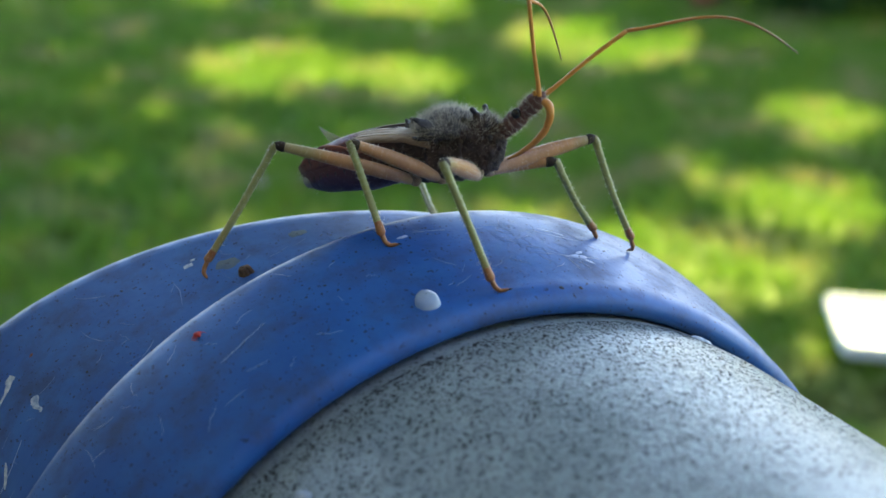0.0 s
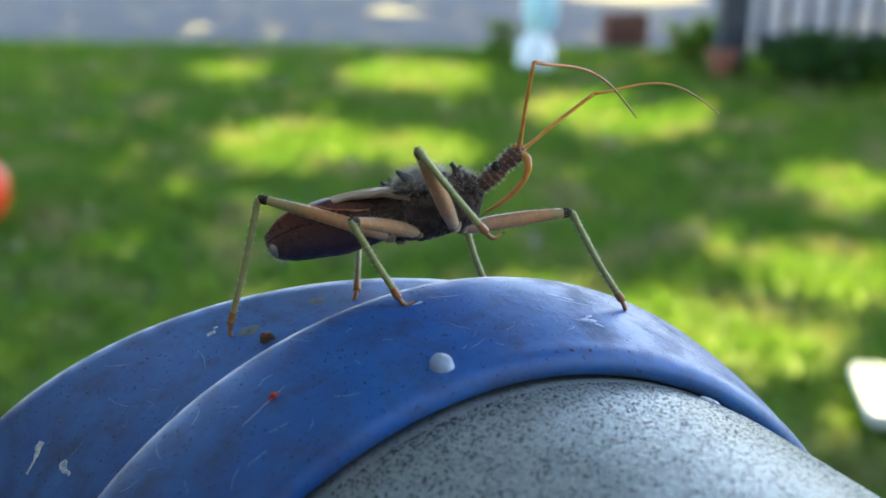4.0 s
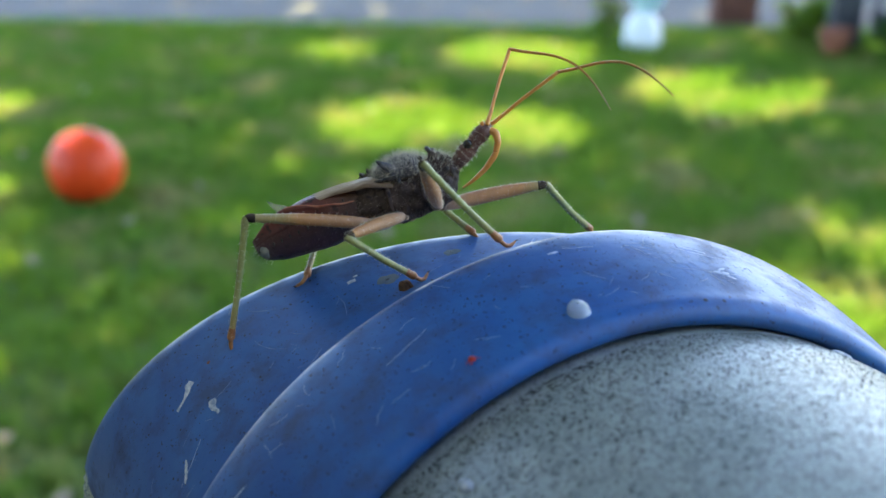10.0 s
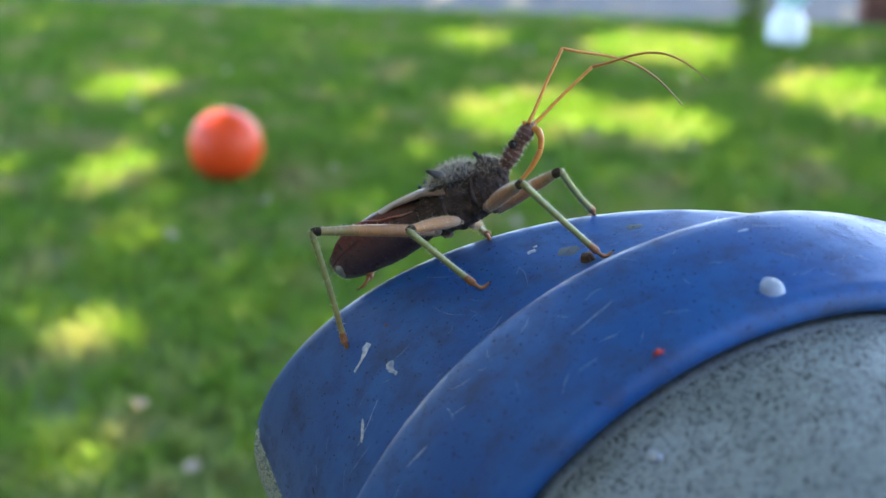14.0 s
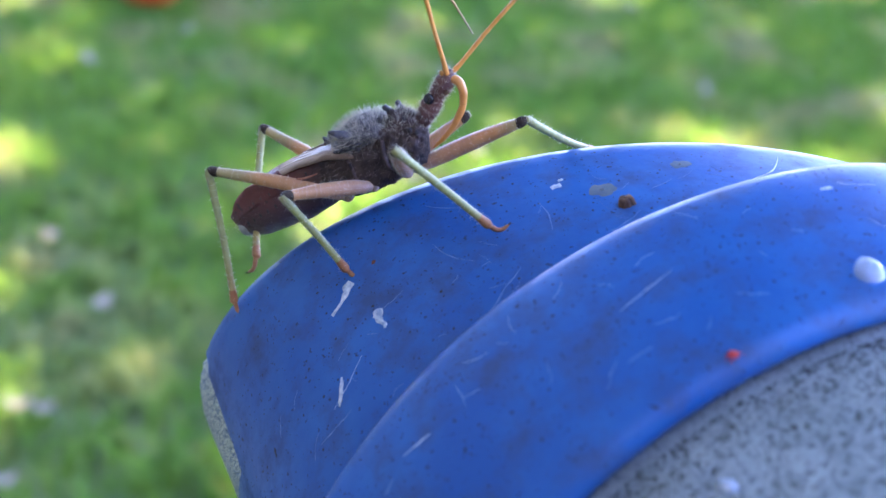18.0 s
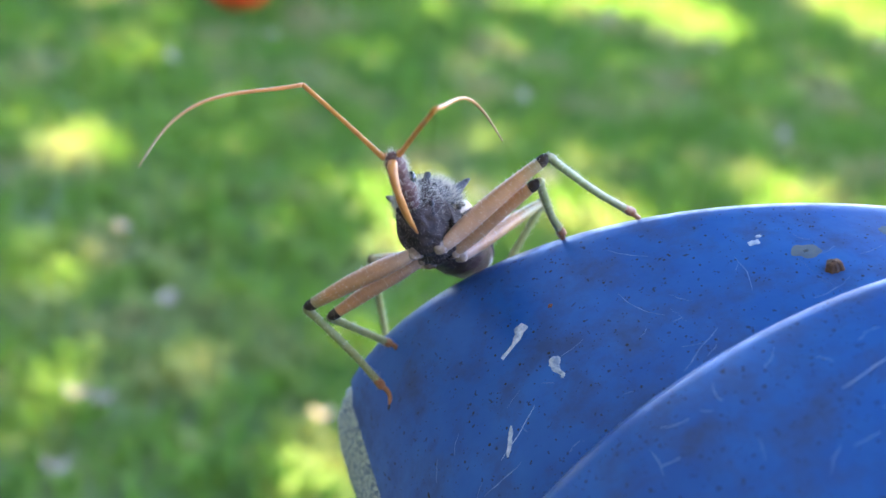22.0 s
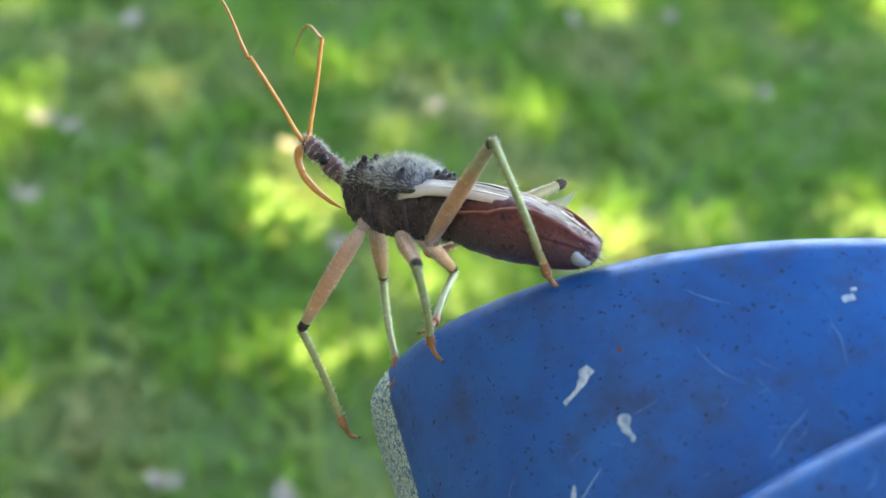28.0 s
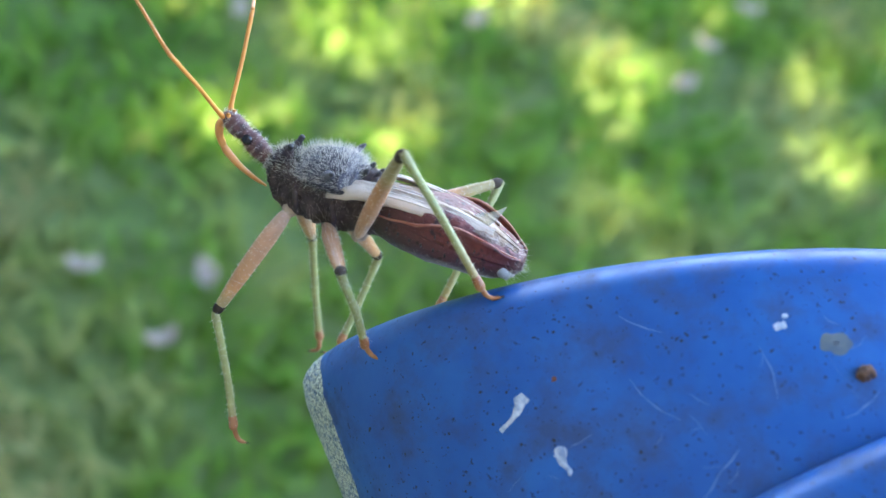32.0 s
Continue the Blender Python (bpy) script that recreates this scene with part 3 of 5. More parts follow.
def bush(x, y, size, count, seed, label, material):
    r = random.Random(seed)
    ob = new("shrub")
    tagged(ob, label, "shrub", "shrubs in the bed")
    verts, faces = [], []
    for _ in range(count):
        d = Vector((r.gauss(0, 1), r.gauss(0, 1), r.gauss(0, 1))).normalized() * r.random() ** 0.4
        c = Vector((x + d.x * size[0], y + d.y * size[1], max(0.03, size[2] * (0.55 + 0.5 * d.z))))
        u = Vector((r.gauss(0, 1), r.gauss(0, 1), r.gauss(0, 0.6))).normalized()
        v = u.cross(Vector((r.gauss(0, 1), r.gauss(0, 1), r.gauss(0, 1)))).normalized()
        L, w, i = r.uniform(0.03, 0.06), r.uniform(0.010, 0.02), len(verts)
        verts += [c - u * L, c + v * w, c + u * L, c - v * w]
        faces.append((i, i + 1, i + 2, i + 3))
    mesh_ob("foliage", verts, faces, material, ob)
    for k in range(5):
        a = r.uniform(0, 6.28)
        top = Vector((x + size[0] * 0.5 * math.cos(a), y + size[1] * 0.5 * math.sin(a), size[2] * 0.8))
        base = Vector((x + 0.03 * math.cos(a), y + 0.03 * math.sin(a), -0.01))
        vs = []
        for t in (0, 0.5, 1):
            p = base.lerp(top, t)
            for j in range(5):
                q = 2 * math.pi * j / 5
                vs.append(p + Vector((math.cos(q), math.sin(q), 0)) * 0.008 * (1 - 0.7 * t))
        mesh_ob("stem", vs, grid_faces(3, 5), BARK, ob)
    return ob


bush(1.55, 4.05, (0.24, 0.14, 0.19), 340, 1, "dark green shrub at the foot of the fence", SHRUB_LEAF)
bush(1.95, 4.05, (0.26, 0.16, 0.25), 380, 2, "dark green shrub at the foot of the fence", SHRUB_LEAF)
bush(2.4, 4.08, (0.26, 0.16, 0.24), 360, 3, "dark green shrub at the foot of the fence", SHRUB_LEAF)
bush(0.46, 4.42, (0.05, 0.05, 0.17), 50, 4, "small green plant beside the bottle", GRASS)
bush(1.22, 4.50, (0.13, 0.08, 0.16), 160, 5, "low light-green plant by the fence post", GRASS)

# ---------------------------------------------------------------- an unseen tree, added to shade the lawn and tube
# gaps in its crown, given by where the sun comes through on the lawn: x, y, half width, half depth
GAPS = [(0.13, 4.10, 0.20, 0.20), (-0.50, 4.13, 0.06, 0.08), (-0.21, 3.12, 0.16, 0.20), (0.13, 3.06, 0.09, 0.14), (0.72, 3.53, 0.22, 0.22), (1.12, 2.77, 0.08, 0.11), (0.87, 2.14, 0.12, 0.15),
        (0.60, 1.83, 0.13, 0.11), (-1.08, 2.45, 0.06, 0.10), (-1.36, 3.22, 0.06, 0.10), (-0.76, 1.58, 0.03, 0.02), (0.78, 1.50, 0.13, 0.10), (1.35, 6.5, 0.30, 0.30), (0.1, 5.7, 0.06, 0.03)]
FLECKS = [(-0.28, 1.68, 0.08, 0.06), (-0.02, 1.77, 0.12, 0.05), (0.30, 2.03, 0.06, 0.06), (0.27, 1.90, 0.04, 0.05), (-0.25, 1.53, 0.04, 0.04), (-0.45, 1.35, 0.02, 0.025), (-0.23, 1.36, 0.06, 0.02),
          (-0.05, 1.33, 0.07, 0.04), (0.08, 1.60, 0.02, 0.02), (0.48, 1.96, 0.06, 0.05), (-0.21, 1.00, 0.035, 0.025), (-0.10, 0.96, 0.015, 0.015), (-0.02, 1.04, 0.015, 0.015), (-0.02, 0.95, 0.02, 0.015), (0.10, 1.11, 0.025, 0.022),
          (0.23, 1.14, 0.015, 0.012), (-0.53, 1.04, 0.015, 0.03), (-0.15, 0.79, 0.028, 0.022), (-0.14, 0.56, 0.012, 0.010), (0.45, 0.94, 0.012, 0.012), (0.22, 1.01, 0.02, 0.012), (0.31, 1.11, 0.025, 0.015), (0.39, 1.24, 0.02, 0.02), (0.01, 0.76, 0.012, 0.012)]


def lit(x, y):
    for i, (gx, gy, a, b) in enumerate(GAPS + FLECKS):
        r = 0.08 if gy > 2.6 else 0.045 if i < len(GAPS) else 0.035 if gy > 1.2 else 0.027
        if ((x - gx) / (a + r)) ** 2 + ((y - gy) / (b + r)) ** 2 < 1:
            return True
    return False


def tree():
    r = random.Random(77)
    ob = new("tree")
    tagged(ob, "tall unseen broad-leaved tree, added to shade the lawn and tube", "tree")
    trunk = Vector((5.2, 2.6, 0))
    fork = Vector((4.6, 3.2, 2.6))

    def limb(name, pts, radii):
        vs = []
        for p, rad in zip(pts, radii):
            for j in range(12):
                q = 2 * math.pi * j / 12
                vs.append(Vector(p) + Vector((math.cos(q), math.sin(q), 0)) * rad)
        mesh_ob(name, vs, grid_faces(len(pts), 12), BARK, ob)
    limb("trunk", [trunk, trunk.lerp(fork, 0.5) + Vector((0.1, 0, 0)), fork], (0.26, 0.2, 0.16))
    for tip in ((0.5, 4.5, 4.6), (2.0, 6.0, 4.8), (2.2, 3.0, 4.5), (4.0, 6.0, 4.9), (-0.3, 3.0, 4.4), (1.0, 2.0, 4.4), (-2.0, 4.6, 4.7), (-2.6, 2.4, 4.6)):
        tip = Vector(tip)
        limb("limb", [fork, fork.lerp(tip, 0.4) + Vector((0, 0, 0.35)), tip], (0.12, 0.07, 0.02))
    verts, faces = [], []
    k = 1.0 / SUN_DIR.z
    n = 0
    while n < 78000:
        # crown reaches far west to dim the skylight on the left lawn
        gx, gy = r.uniform(-5.2, 2.8), r.uniform(-6.5, 7.5)
        # extra leaves, added to keep the sun off the tube and insect
        if n < 2500:
            gx, gy = r.uniform(-0.85, 0.2), r.uniform(-0.85, 0.15)
        elif gy < -2.6 and gx > -2.0:
            continue
        if lit(gx, gy):
            continue
        if noise.noise(Vector((gx * 3.5, gy * 2.6, 2.0))) > (0.66 if -0.2 < gy < 4.7 else 0.62) and (gx + 0.31) ** 2 + (gy + 0.33) ** 2 > 0.4:
            continue
        L, w, h = r.uniform(0.05, 0.085), r.uniform(0.03, 0.045), r.uniform(4.0, 5.2)
        c = Vector((gx, gy, 0)) + SUN_DIR * (h * k)
        u = Vector((r.gauss(0, 1), r.gauss(0, 1), r.gauss(0, 0.45))).normalized()
        v = u.cross(Vector((r.gauss(0, 0.5), r.gauss(0, 0.5), 1))).normalized()
        i = len(verts)
        verts += [c - u * L, c + v * w - u * L * 0.2, c + u * L, c - v * w - u * L * 0.2]
        faces.append((i, i + 1, i + 2, i + 3))
        n += 1
    mesh_ob("crown", verts, faces, TREE_LEAF, ob)


tree()

# ---------------------------------------------------------------- the insect (built in millimetres, x forward, y to its left, z up)
MM = 0.001
HIPS = {"front": (0.78, 1.35, -3.65), "middle": (-3.39, 1.57, -3.57), "hind": (-6.64, 1.68, -3.50)}
FEMUR_LENGTH = {"front": 12.34, "middle": 10.49, "hind": 15.10}
TIBIA_LENGTH = {"front": 13.77, "middle": 11.53, "hind": 16.08}
FEELER_ROOT, SCAPE_LENGTH, FLAGELLUM_LENGTH = (8.93, 0.64, 3.35), 10.0, 16.3


def loft(name, rings, material, parent, label="", n=28, top=2.0, bottom=2.0, lump=0.0, lump_scale=1.0, subdiv=4):
    """A body through rings (x, z, half width, height above, height below); lump adds an uneven surface."""
    rings = np.array(rings, float)
    k = np.linspace(0, len(rings) - 1, (len(rings) - 1) * subdiv + 1)
    # smooth the run of the rings
    fine = np.array([np.interp(k, range(len(rings)), rings[:, c]) for c in range(rings.shape[1])]).T
    for _ in range(2):
        fine[1:-1] = (fine[:-2] + 2 * fine[1:-1] + fine[2:]) / 4
    verts = []
    for x, z, w, hu, hd in fine:
        for j in range(n):
            a = 2 * math.pi * j / n
            c, s = math.cos(a), math.sin(a)
            e = 2.0 / (top if s > 0 else bottom)
            y = w * math.copysign(abs(c) ** e, c)
            zz = z + (hu if s > 0 else hd) * math.copysign(abs(s) ** e, s)
            p = Vector((x, y, zz))
            if lump:
                p += Vector((0, c, s)) * lump * (noise.noise(p * lump_scale) + 0.5 * noise.noise(p * lump_scale * 2.7))
            verts.append(p * MM)
    faces = grid_faces(len(fine), n)
    m = len(verts)
    verts += [Vector((fine[0][0], 0, fine[0][1])) * MM, Vector((fine[-1][0], 0, fine[-1][1])) * MM]
    faces += [(m, (j + 1) % n, j) for j in range(n)]
    o = (len(fine) - 1) * n
    faces += [(m + 1, o + j, o + (j + 1) % n) for j in range(n)]
    return mesh_ob(name, verts, faces, material, parent, label)


def pipe(name, points, radii, material, parent, label="", n=10, steps=6):
    """A tapered tube through points, in millimetres."""
    P, R = np.array(points, float), np.array(radii, float)
    k = np.linspace(0, len(P) - 1, (len(P) - 1) * steps + 1)
    F = np.array([np.interp(k, range(len(P)), P[:, c]) for c in range(3)]).T
    r = np.interp(k, range(len(P)), R)
    for _ in range(3):
        F[1:-1] = (F[:-2] + 2 * F[1:-1] + F[2:]) / 4
        r[1:-1] = (r[:-2] + 2 * r[1:-1] + r[2:]) / 4
    verts, up = [], Vector((0.13, 0.21, 1))
    for i in range(len(F)):
        d = Vector(F[min(i + 1, len(F) - 1)] - F[max(i - 1, 0)]).normalized()
        s = d.cross(up).normalized()
        u = s.cross(d)
        for j in range(n):
            a = 2 * math.pi * j / n
            verts.append((Vector(F[i]) + (s * math.cos(a) + u * math.sin(a)) * r[i]) * MM)
    faces = grid_faces(len(F), n)
    m = len(verts)
    verts += [Vector(F[0]) * MM, Vector(F[-1]) * MM]
    faces += [(m, (j + 1) % n, j) for j in range(n)]
    o = (len(F) - 1) * n
    faces += [(m + 1, o + j, o + (j + 1) % n) for j in range(n)]
    return mesh_ob(name, verts, faces, material, parent, label)


def blob(name, c, size, material, parent, label="", n=18, lump=0.0):
    v, f = [], []
    for i in range(1, n // 2):
        p = math.pi * i / (n // 2)
        for j in range(n):
            q = 2 * math.pi * j / n
            d = Vector((math.sin(p) * math.cos(q), math.sin(p) * math.sin(q), math.cos(p)))
            k = 1 + lump * noise.noise(d * 2.3 + Vector(c))
            v.append(Vector((c[0] + size[0] * d.x * k, c[1] + size[1] * d.y * k, c[2] + size[2] * d.z * k)) * MM)
    f = grid_faces(n // 2 - 1, n)
    top, bot, m = len(v), len(v) + 1, (n // 2 - 2) * n
    v += [Vector((c[0], c[1], c[2] + size[2])) * MM, Vector((c[0], c[1], c[2] - size[2])) * MM]
    f += [(top, j, (j + 1) % n) for j in range(n)] + [(bot, m + (j + 1) % n, m + j) for j in range(n)]
    return mesh_ob(name, v, f, material, parent, label)


def hairs(name, source, count, length, width, material, parent, seed, lean=(0, 0, 0), accept=None, label=""):
    """Fine hairs that stand on the faces of a part."""
    rnd = random.Random(seed)
    me = source.data
    polys = [p for p in me.polygons if p.area > 0 and (accept is None or accept(p.center / MM))]
    mid = sum((v.co for v in me.vertices), Vector()) / len(me.vertices)
    sign = 1.0 if sum(p.normal.dot(p.center - mid) * p.area for p in me.polygons) > 0 else -1.0
    total, acc = 0.0, []
    for p in polys:
        total += p.area
        acc.append(total)
    verts, faces = [], []
    for _ in range(count):
        t = rnd.random() * total
        lo, hi = 0, len(acc) - 1
        while lo < hi:
            half = (lo + hi) // 2
            if acc[half] < t:
                lo = half + 1
            else:
                hi = half
        p = polys[lo]
        vs = [me.vertices[i].co for i in p.vertices]
        w = [rnd.random() for _ in vs]
        s = sum(w)
        base = sum((v * (k / s) for v, k in zip(vs, w)), Vector())
        d = (p.normal * sign + Vector(lean) + Vector((rnd.gauss(0, 0.3), rnd.gauss(0, 0.3), rnd.gauss(0, 0.3)))).normalized()
        side = d.cross(Vector((rnd.gauss(0, 1), rnd.gauss(0, 1), rnd.gauss(0, 1)))).normalized() * width * MM
        other = d.cross(side)
        h = length * MM * rnd.uniform(0.5, 1.2)
        bend = Vector((rnd.gauss(0, 0.12), rnd.gauss(0, 0.12), rnd.gauss(0, 0.12))) * h
        i = len(verts)
        b = base - d * 0.03 * MM
        verts += [b + side, b - side * 0.5 + other * 0.87, b - side * 0.5 - other * 0.87, b + d * h + bend]
        faces += [(i, i + 1, i + 3), (i + 1, i + 2, i + 3), (i + 2, i, i + 3)]
    ob = mesh_ob(name, verts, faces, material, parent, label)
    return tagged(ob, kind="stuff")


def leg(which, side):
    """A femur with its knee, and a tibia with its foot, both pointing along +x."""
    L, T = FEMUR_LENGTH[which], TIBIA_LENGTH[which]
    thick = {"front": 1.04, "middle": 0.95, "hind": 0.92}[which]
    femur = pipe("femur", [(0, 0, 0), (0.6, 0, 0), (L * 0.25, 0, 0.1), (L * 0.55, 0, 0.15), (L * 0.85, 0, 0.05), (L - 0.4, 0, 0), (L, 0, 0)],
                 [0.42 * thick, 0.62 * thick, 0.82 * thick, 0.78 * thick, 0.58 * thick, 0.46, 0.30], FEMUR_SKIN, bug, "tan femur with a fine pale fringe", 14)
    pipe("knee", [(L - 1.15, 0, 0.02), (L - 0.8, 0, 0), (L - 0.3, 0, 0.02), (L + 0.12, 0, 0)], [0.46, 0.56, 0.52, 0.28], KNEE_SKIN, femur, "dark brown knee joint", 12)
    hairs("fringe", femur, 620, 0.36, 0.013, HAIR, femur, 3)
    tibia = pipe("tibia", [(-0.1, 0, 0), (0.5, 0, 0.1), (1.2, 0, 0.0), (T * 0.5, 0, -0.25), (T - 2.4, 0, 0), (T - 1.9, 0, 0.05)], [0.36, 0.44, 0.39, 0.36, 0.37, 0.42], TIBIA_SKIN, bug, "olive-green tibia", 12)
    pipe("ankle", [(T - 2.9, 0, 0.0), (T - 2.3, 0, 0), (T - 1.7, 0, 0.08), (T - 1.45, 0, 0.02)], [0.38, 0.44, 0.48, 0.26], FOOT_SKIN, tibia, "orange-brown tibia end", 10)
    pipe("tarsus", [(T - 1.7, 0, 0), (T - 0.7, 0.05, -0.05), (T - 0.25, 0.4, 0.0), (T - 0.15, 0.8, 0.02), (T - 0.1, 1.2, 0.05)], [0.26, 0.25, 0.22, 0.19, 0.10], FOOT_SKIN, tibia, "orange-brown foot", 8)
    for k in (-1, 1):
        pipe("claw", [(T - 0.12, 1.15, 0.04), (T - 0.1, 1.35, 0.04 + 0.1 * k), (T + 0.05, 1.55, 0.04 + 0.18 * k)], [0.07, 0.055, 0.015], KNEE_SKIN, tibia, "black claw", 6, 3)
    hairs("fringe", tibia, 420, 0.42, 0.012, HAIR, tibia, 4)
    return femur, tibia


HIND_PARTS = {"abdomen", "abdomen_edge", "abdomen_margin", "fleck", "wing", "vein", "wing_membrane", "bent_wing_tip", "tail_tip", "tail_hair", "abdomen_fur"}


def build_bug():
    thorax = loft("thorax", [(4.1, 0.1, 0.6, 0.5, 0.7), (3.5, -0.1, 1.2, 0.9, 1.7), (2.6, -0.4, 1.75, 1.6, 3.0), (1.2, -0.4, 2.2, 2.2, 3.5), (-0.6, -0.3, 2.45, 2.6, 3.7),
                             (-2.6, -0.3, 2.7, 2.5, 3.8), (-4.6, -0.3, 2.75, 2.4, 3.7), (-6.6, -0.3, 2.6, 2.2, 3.4), (-8.4, -0.3, 2.3, 2.0, 2.9)],
                  THORAX_SKIN, bug, "dark brown lumpy hairy thorax", 56, 2.2, 2.4, 0.42, 1.5, 6)
    collar = loft("front_lobe", [(3.7, 0.3, 0.9, 0.9, 1.0), (3.0, 0.5, 1.5, 1.5, 1.5), (2.0, 0.6, 1.8, 1.9, 1.6), (1.0, 0.5, 1.85, 1.55, 1.5), (0.3, 0.4, 1.7, 1.1, 1.3)], THORAX_SKIN, bug, "", 40, 2.2, 2.2, 0.32, 1.9, 6)
    hump = loft("hind_lobe", [(0.9, 0.9, 1.5, 0.8, 0.8), (0.2, 1.0, 2.3, 1.6, 1.0), (-1.2, 1.1, 2.75, 2.3, 1.2), (-2.8, 1.2, 3.0, 2.4, 1.3), (-4.2, 1.25, 3.1, 2.1, 1.2), (-5.2, 1.4, 2.5, 1.4, 1.0), (-5.9, 1.6, 1.5, 0.7, 0.6)],
                HUMP_SKIN, bug, "blue-grey furry hump behind the neck", 48, 2.0, 2.4, 0.24, 2.0, 6)
    scut = loft("scutellum", [(-5.0, 1.5, 1.6, 1.1, 0.7), (-5.9, 1.7, 1.5, 1.0, 0.7), (-6.9, 1.9, 0.9, 0.9, 0.5), (-7.6, 2.1, 0.35, 0.4, 0.3)], THORAX_SKIN, bug, "", 20, 2.0, 2.0, 0.3, 2.0)
    for s in (-1, 1):
        pipe("spine_base", [(1.85, 0.8 * s, 1.4), (1.77, 0.95 * s, 2.0), (1.68, 1.08 * s, 2.6)], [0.85, 0.58, 0.34], THORAX_SKIN, bug, "", 12)
        pipe("neck_spine", [(1.72, 0.95 * s, 2.3), (1.62, 1.14 * s, 2.7), (1.52, 1.28 * s, 2.95), (1.45, 1.34 * s, 3.15), (1.42, 1.35 * s, 3.25)], [0.34, 0.27, 0.31, 0.28, 0.12], SPINE_SKIN, bug, "blunt black spine", 10)
        pipe("shoulder_spine", [(-2.7, 2.0 * s, 1.5), (-3.2, 2.85 * s, 2.15), (-3.6, 3.5 * s, 2.65), (-3.8, 3.78 * s, 2.87)], [0.85, 0.55, 0.32, 0.24], HUMP_SKIN, bug, "grey furry shoulder spine", 12)
        pipe("spine_tip", [(-3.55, 3.42 * s, 2.6), (-3.8, 3.8 * s, 2.9), (-3.98, 4.08 * s, 3.1)], [0.30, 0.27, 0.10], SPINE_SKIN, bug, "black spine tip", 10)
        pipe("scutellum_spine", [(-5.6, 0.75 * s, 1.9), (-5.9, 0.85 * s, 2.5), (-6.1, 0.9 * s, 2.85), (-6.2, 0.9 * s, 3.1)], [0.38, 0.22, 0.28, 0.12], SPINE_SKIN, bug, "small black spine", 8)
        pipe("scutellum_spine", [(-6.7, 0.4 * s, 2.0), (-7.0, 0.45 * s, 2.5), (-7.2, 0.45 * s, 2.8), (-7.3, 0.42 * s, 3.0)], [0.32, 0.19, 0.24, 0.10], SPINE_SKIN, bug, "small black spine", 8)
        pipe("side_ridge", [(-0.9, 2.55 * s, 0.5), (-2.6, 3.0 * s, 0.75), (-4.4, 3.05 * s, 0.9), (-6.2, 2.5 * s, 1.2)], [0.16, 0.24, 0.24, 0.14], SPINE_SKIN, bug, "dark ridge under the hump", 8)
        pipe("side_ridge", [(0.2, 2.25 * s, 0.2), (-0.1, 2.5 * s, -1.0), (-0.3, 2.4 * s, -2.2), (-0.2, 1.8 * s, -3.2)], [0.18, 0.26, 0.28, 0.2], THORAX_SKIN, bug, "", 8)
        pipe("side_ridge", [(-3.9, 2.8 * s, 0.2), (-4.1, 2.85 * s, -1.0), (-4.3, 2.6 * s, -2.2), (-4.3, 2.0 * s, -3.1)], [0.18, 0.26, 0.28, 0.2], THORAX_SKIN, bug, "", 8)
        for x, y, z, r in ((0.4, 1.5, 2.1, 0.34), (2.9, 1.3, 1.2, 0.28), (-0.8, 2.3, 1.9, 0.26), (3.1, 1.5, 0.0, 0.3), (-2.4, 2.9, 0.4, 0.32)):
            blob("tubercle", (x, y * s, z), (r, r * 0.9, r), SPINE_SKIN, bug, n=10, lump=0.3)
    hairs("fur", hump, 5200, 0.95, 0.015, HAIR, bug, 11, (0, 0, 0.25), label="short pale fur")
    hairs("fur", thorax, 2300, 0.45, 0.011, BROWN_HAIR, bug, 12, (-0.7, 0, -0.3), label="short pale fur")
    hairs("fur", collar, 1900, 0.7, 0.014, HAIR, bug, 13, (0.2, 0, 0.2), label="short pale fur")
    # head, along the line from the neck to the feelers
    d = Vector((5.1, 0, 3.15)).normalized()
    u = Vector((-d.z, 0, d.x))
    rings = [(-0.8, 0.66), (0.2, 0.74), (1.0, 0.84), (1.9, 0.96), (2.6, 1.00), (3.2, 0.92), (3.7, 0.78), (4.1, 0.82), (4.8, 0.96), (5.6, 0.94), (6.2, 0.74), (6.6, 0.46), (6.8, 0.2)]
    verts, n = [], 24
    for k, r in rings:
        for j in range(n):
            a = 2 * math.pi * j / n
            p = Vector((3.4, 0, 0.0)) + d * k + (u * math.sin(a) * r * 1.02 + Vector((0, 1, 0)) * math.cos(a) * r * 0.92)
            p += u * math.sin(a) * 0.12 * noise.noise(p * 1.7)
            verts.append(p * MM)
    faces = grid_faces(len(rings), n)
    m = len(verts)
    verts.append((Vector((3.4, 0, 0)) + d * 6.85) * MM)
    faces += [(m, (len(rings) - 1) * n + j, (len(rings) - 1) * n + (j + 1) % n) for j in range(n)]
    head = mesh_ob("head", verts, faces, HEAD_SKIN, bug, "long narrow red-brown head")
    hairs("fur", head, 1500, 0.55, 0.013, HAIR, head, 14)
    for s in (-1, 1):
        e = Vector((3.4, 0, 0)) + d * 3.35 + u * 0.25
        blob("eye", (e.x, 0.82 * s, e.z), (0.55, 0.38, 0.55), EYE, head, "small black eye", 16)
        r = Vector((3.4, 0, 0)) + d * 6.2 + u * 0.5
        blob("feeler_socket", (r.x, 0.58 * s, r.z), (0.24, 0.22, 0.3), ORANGE, head, n=10)
    beak = pipe("beak", [(8.7, 0, 3.0), (9.5, 0, 2.3), (9.45, 0, 1.2), (8.85, 0, 0.15)], [0.40, 0.46, 0.40, 0.34], BEAK, bug, "curved amber beak", 12)
    pipe("beak_tip", [(8.9, 0, 0.2), (8.5, 0, -0.25), (7.0, 0, -1.35), (5.2, 0, -2.15), (3.9, 0, -2.5)], [0.30, 0.38, 0.31, 0.22, 0.10], BEAK, beak, "amber beak tip, dark at the end", 10)
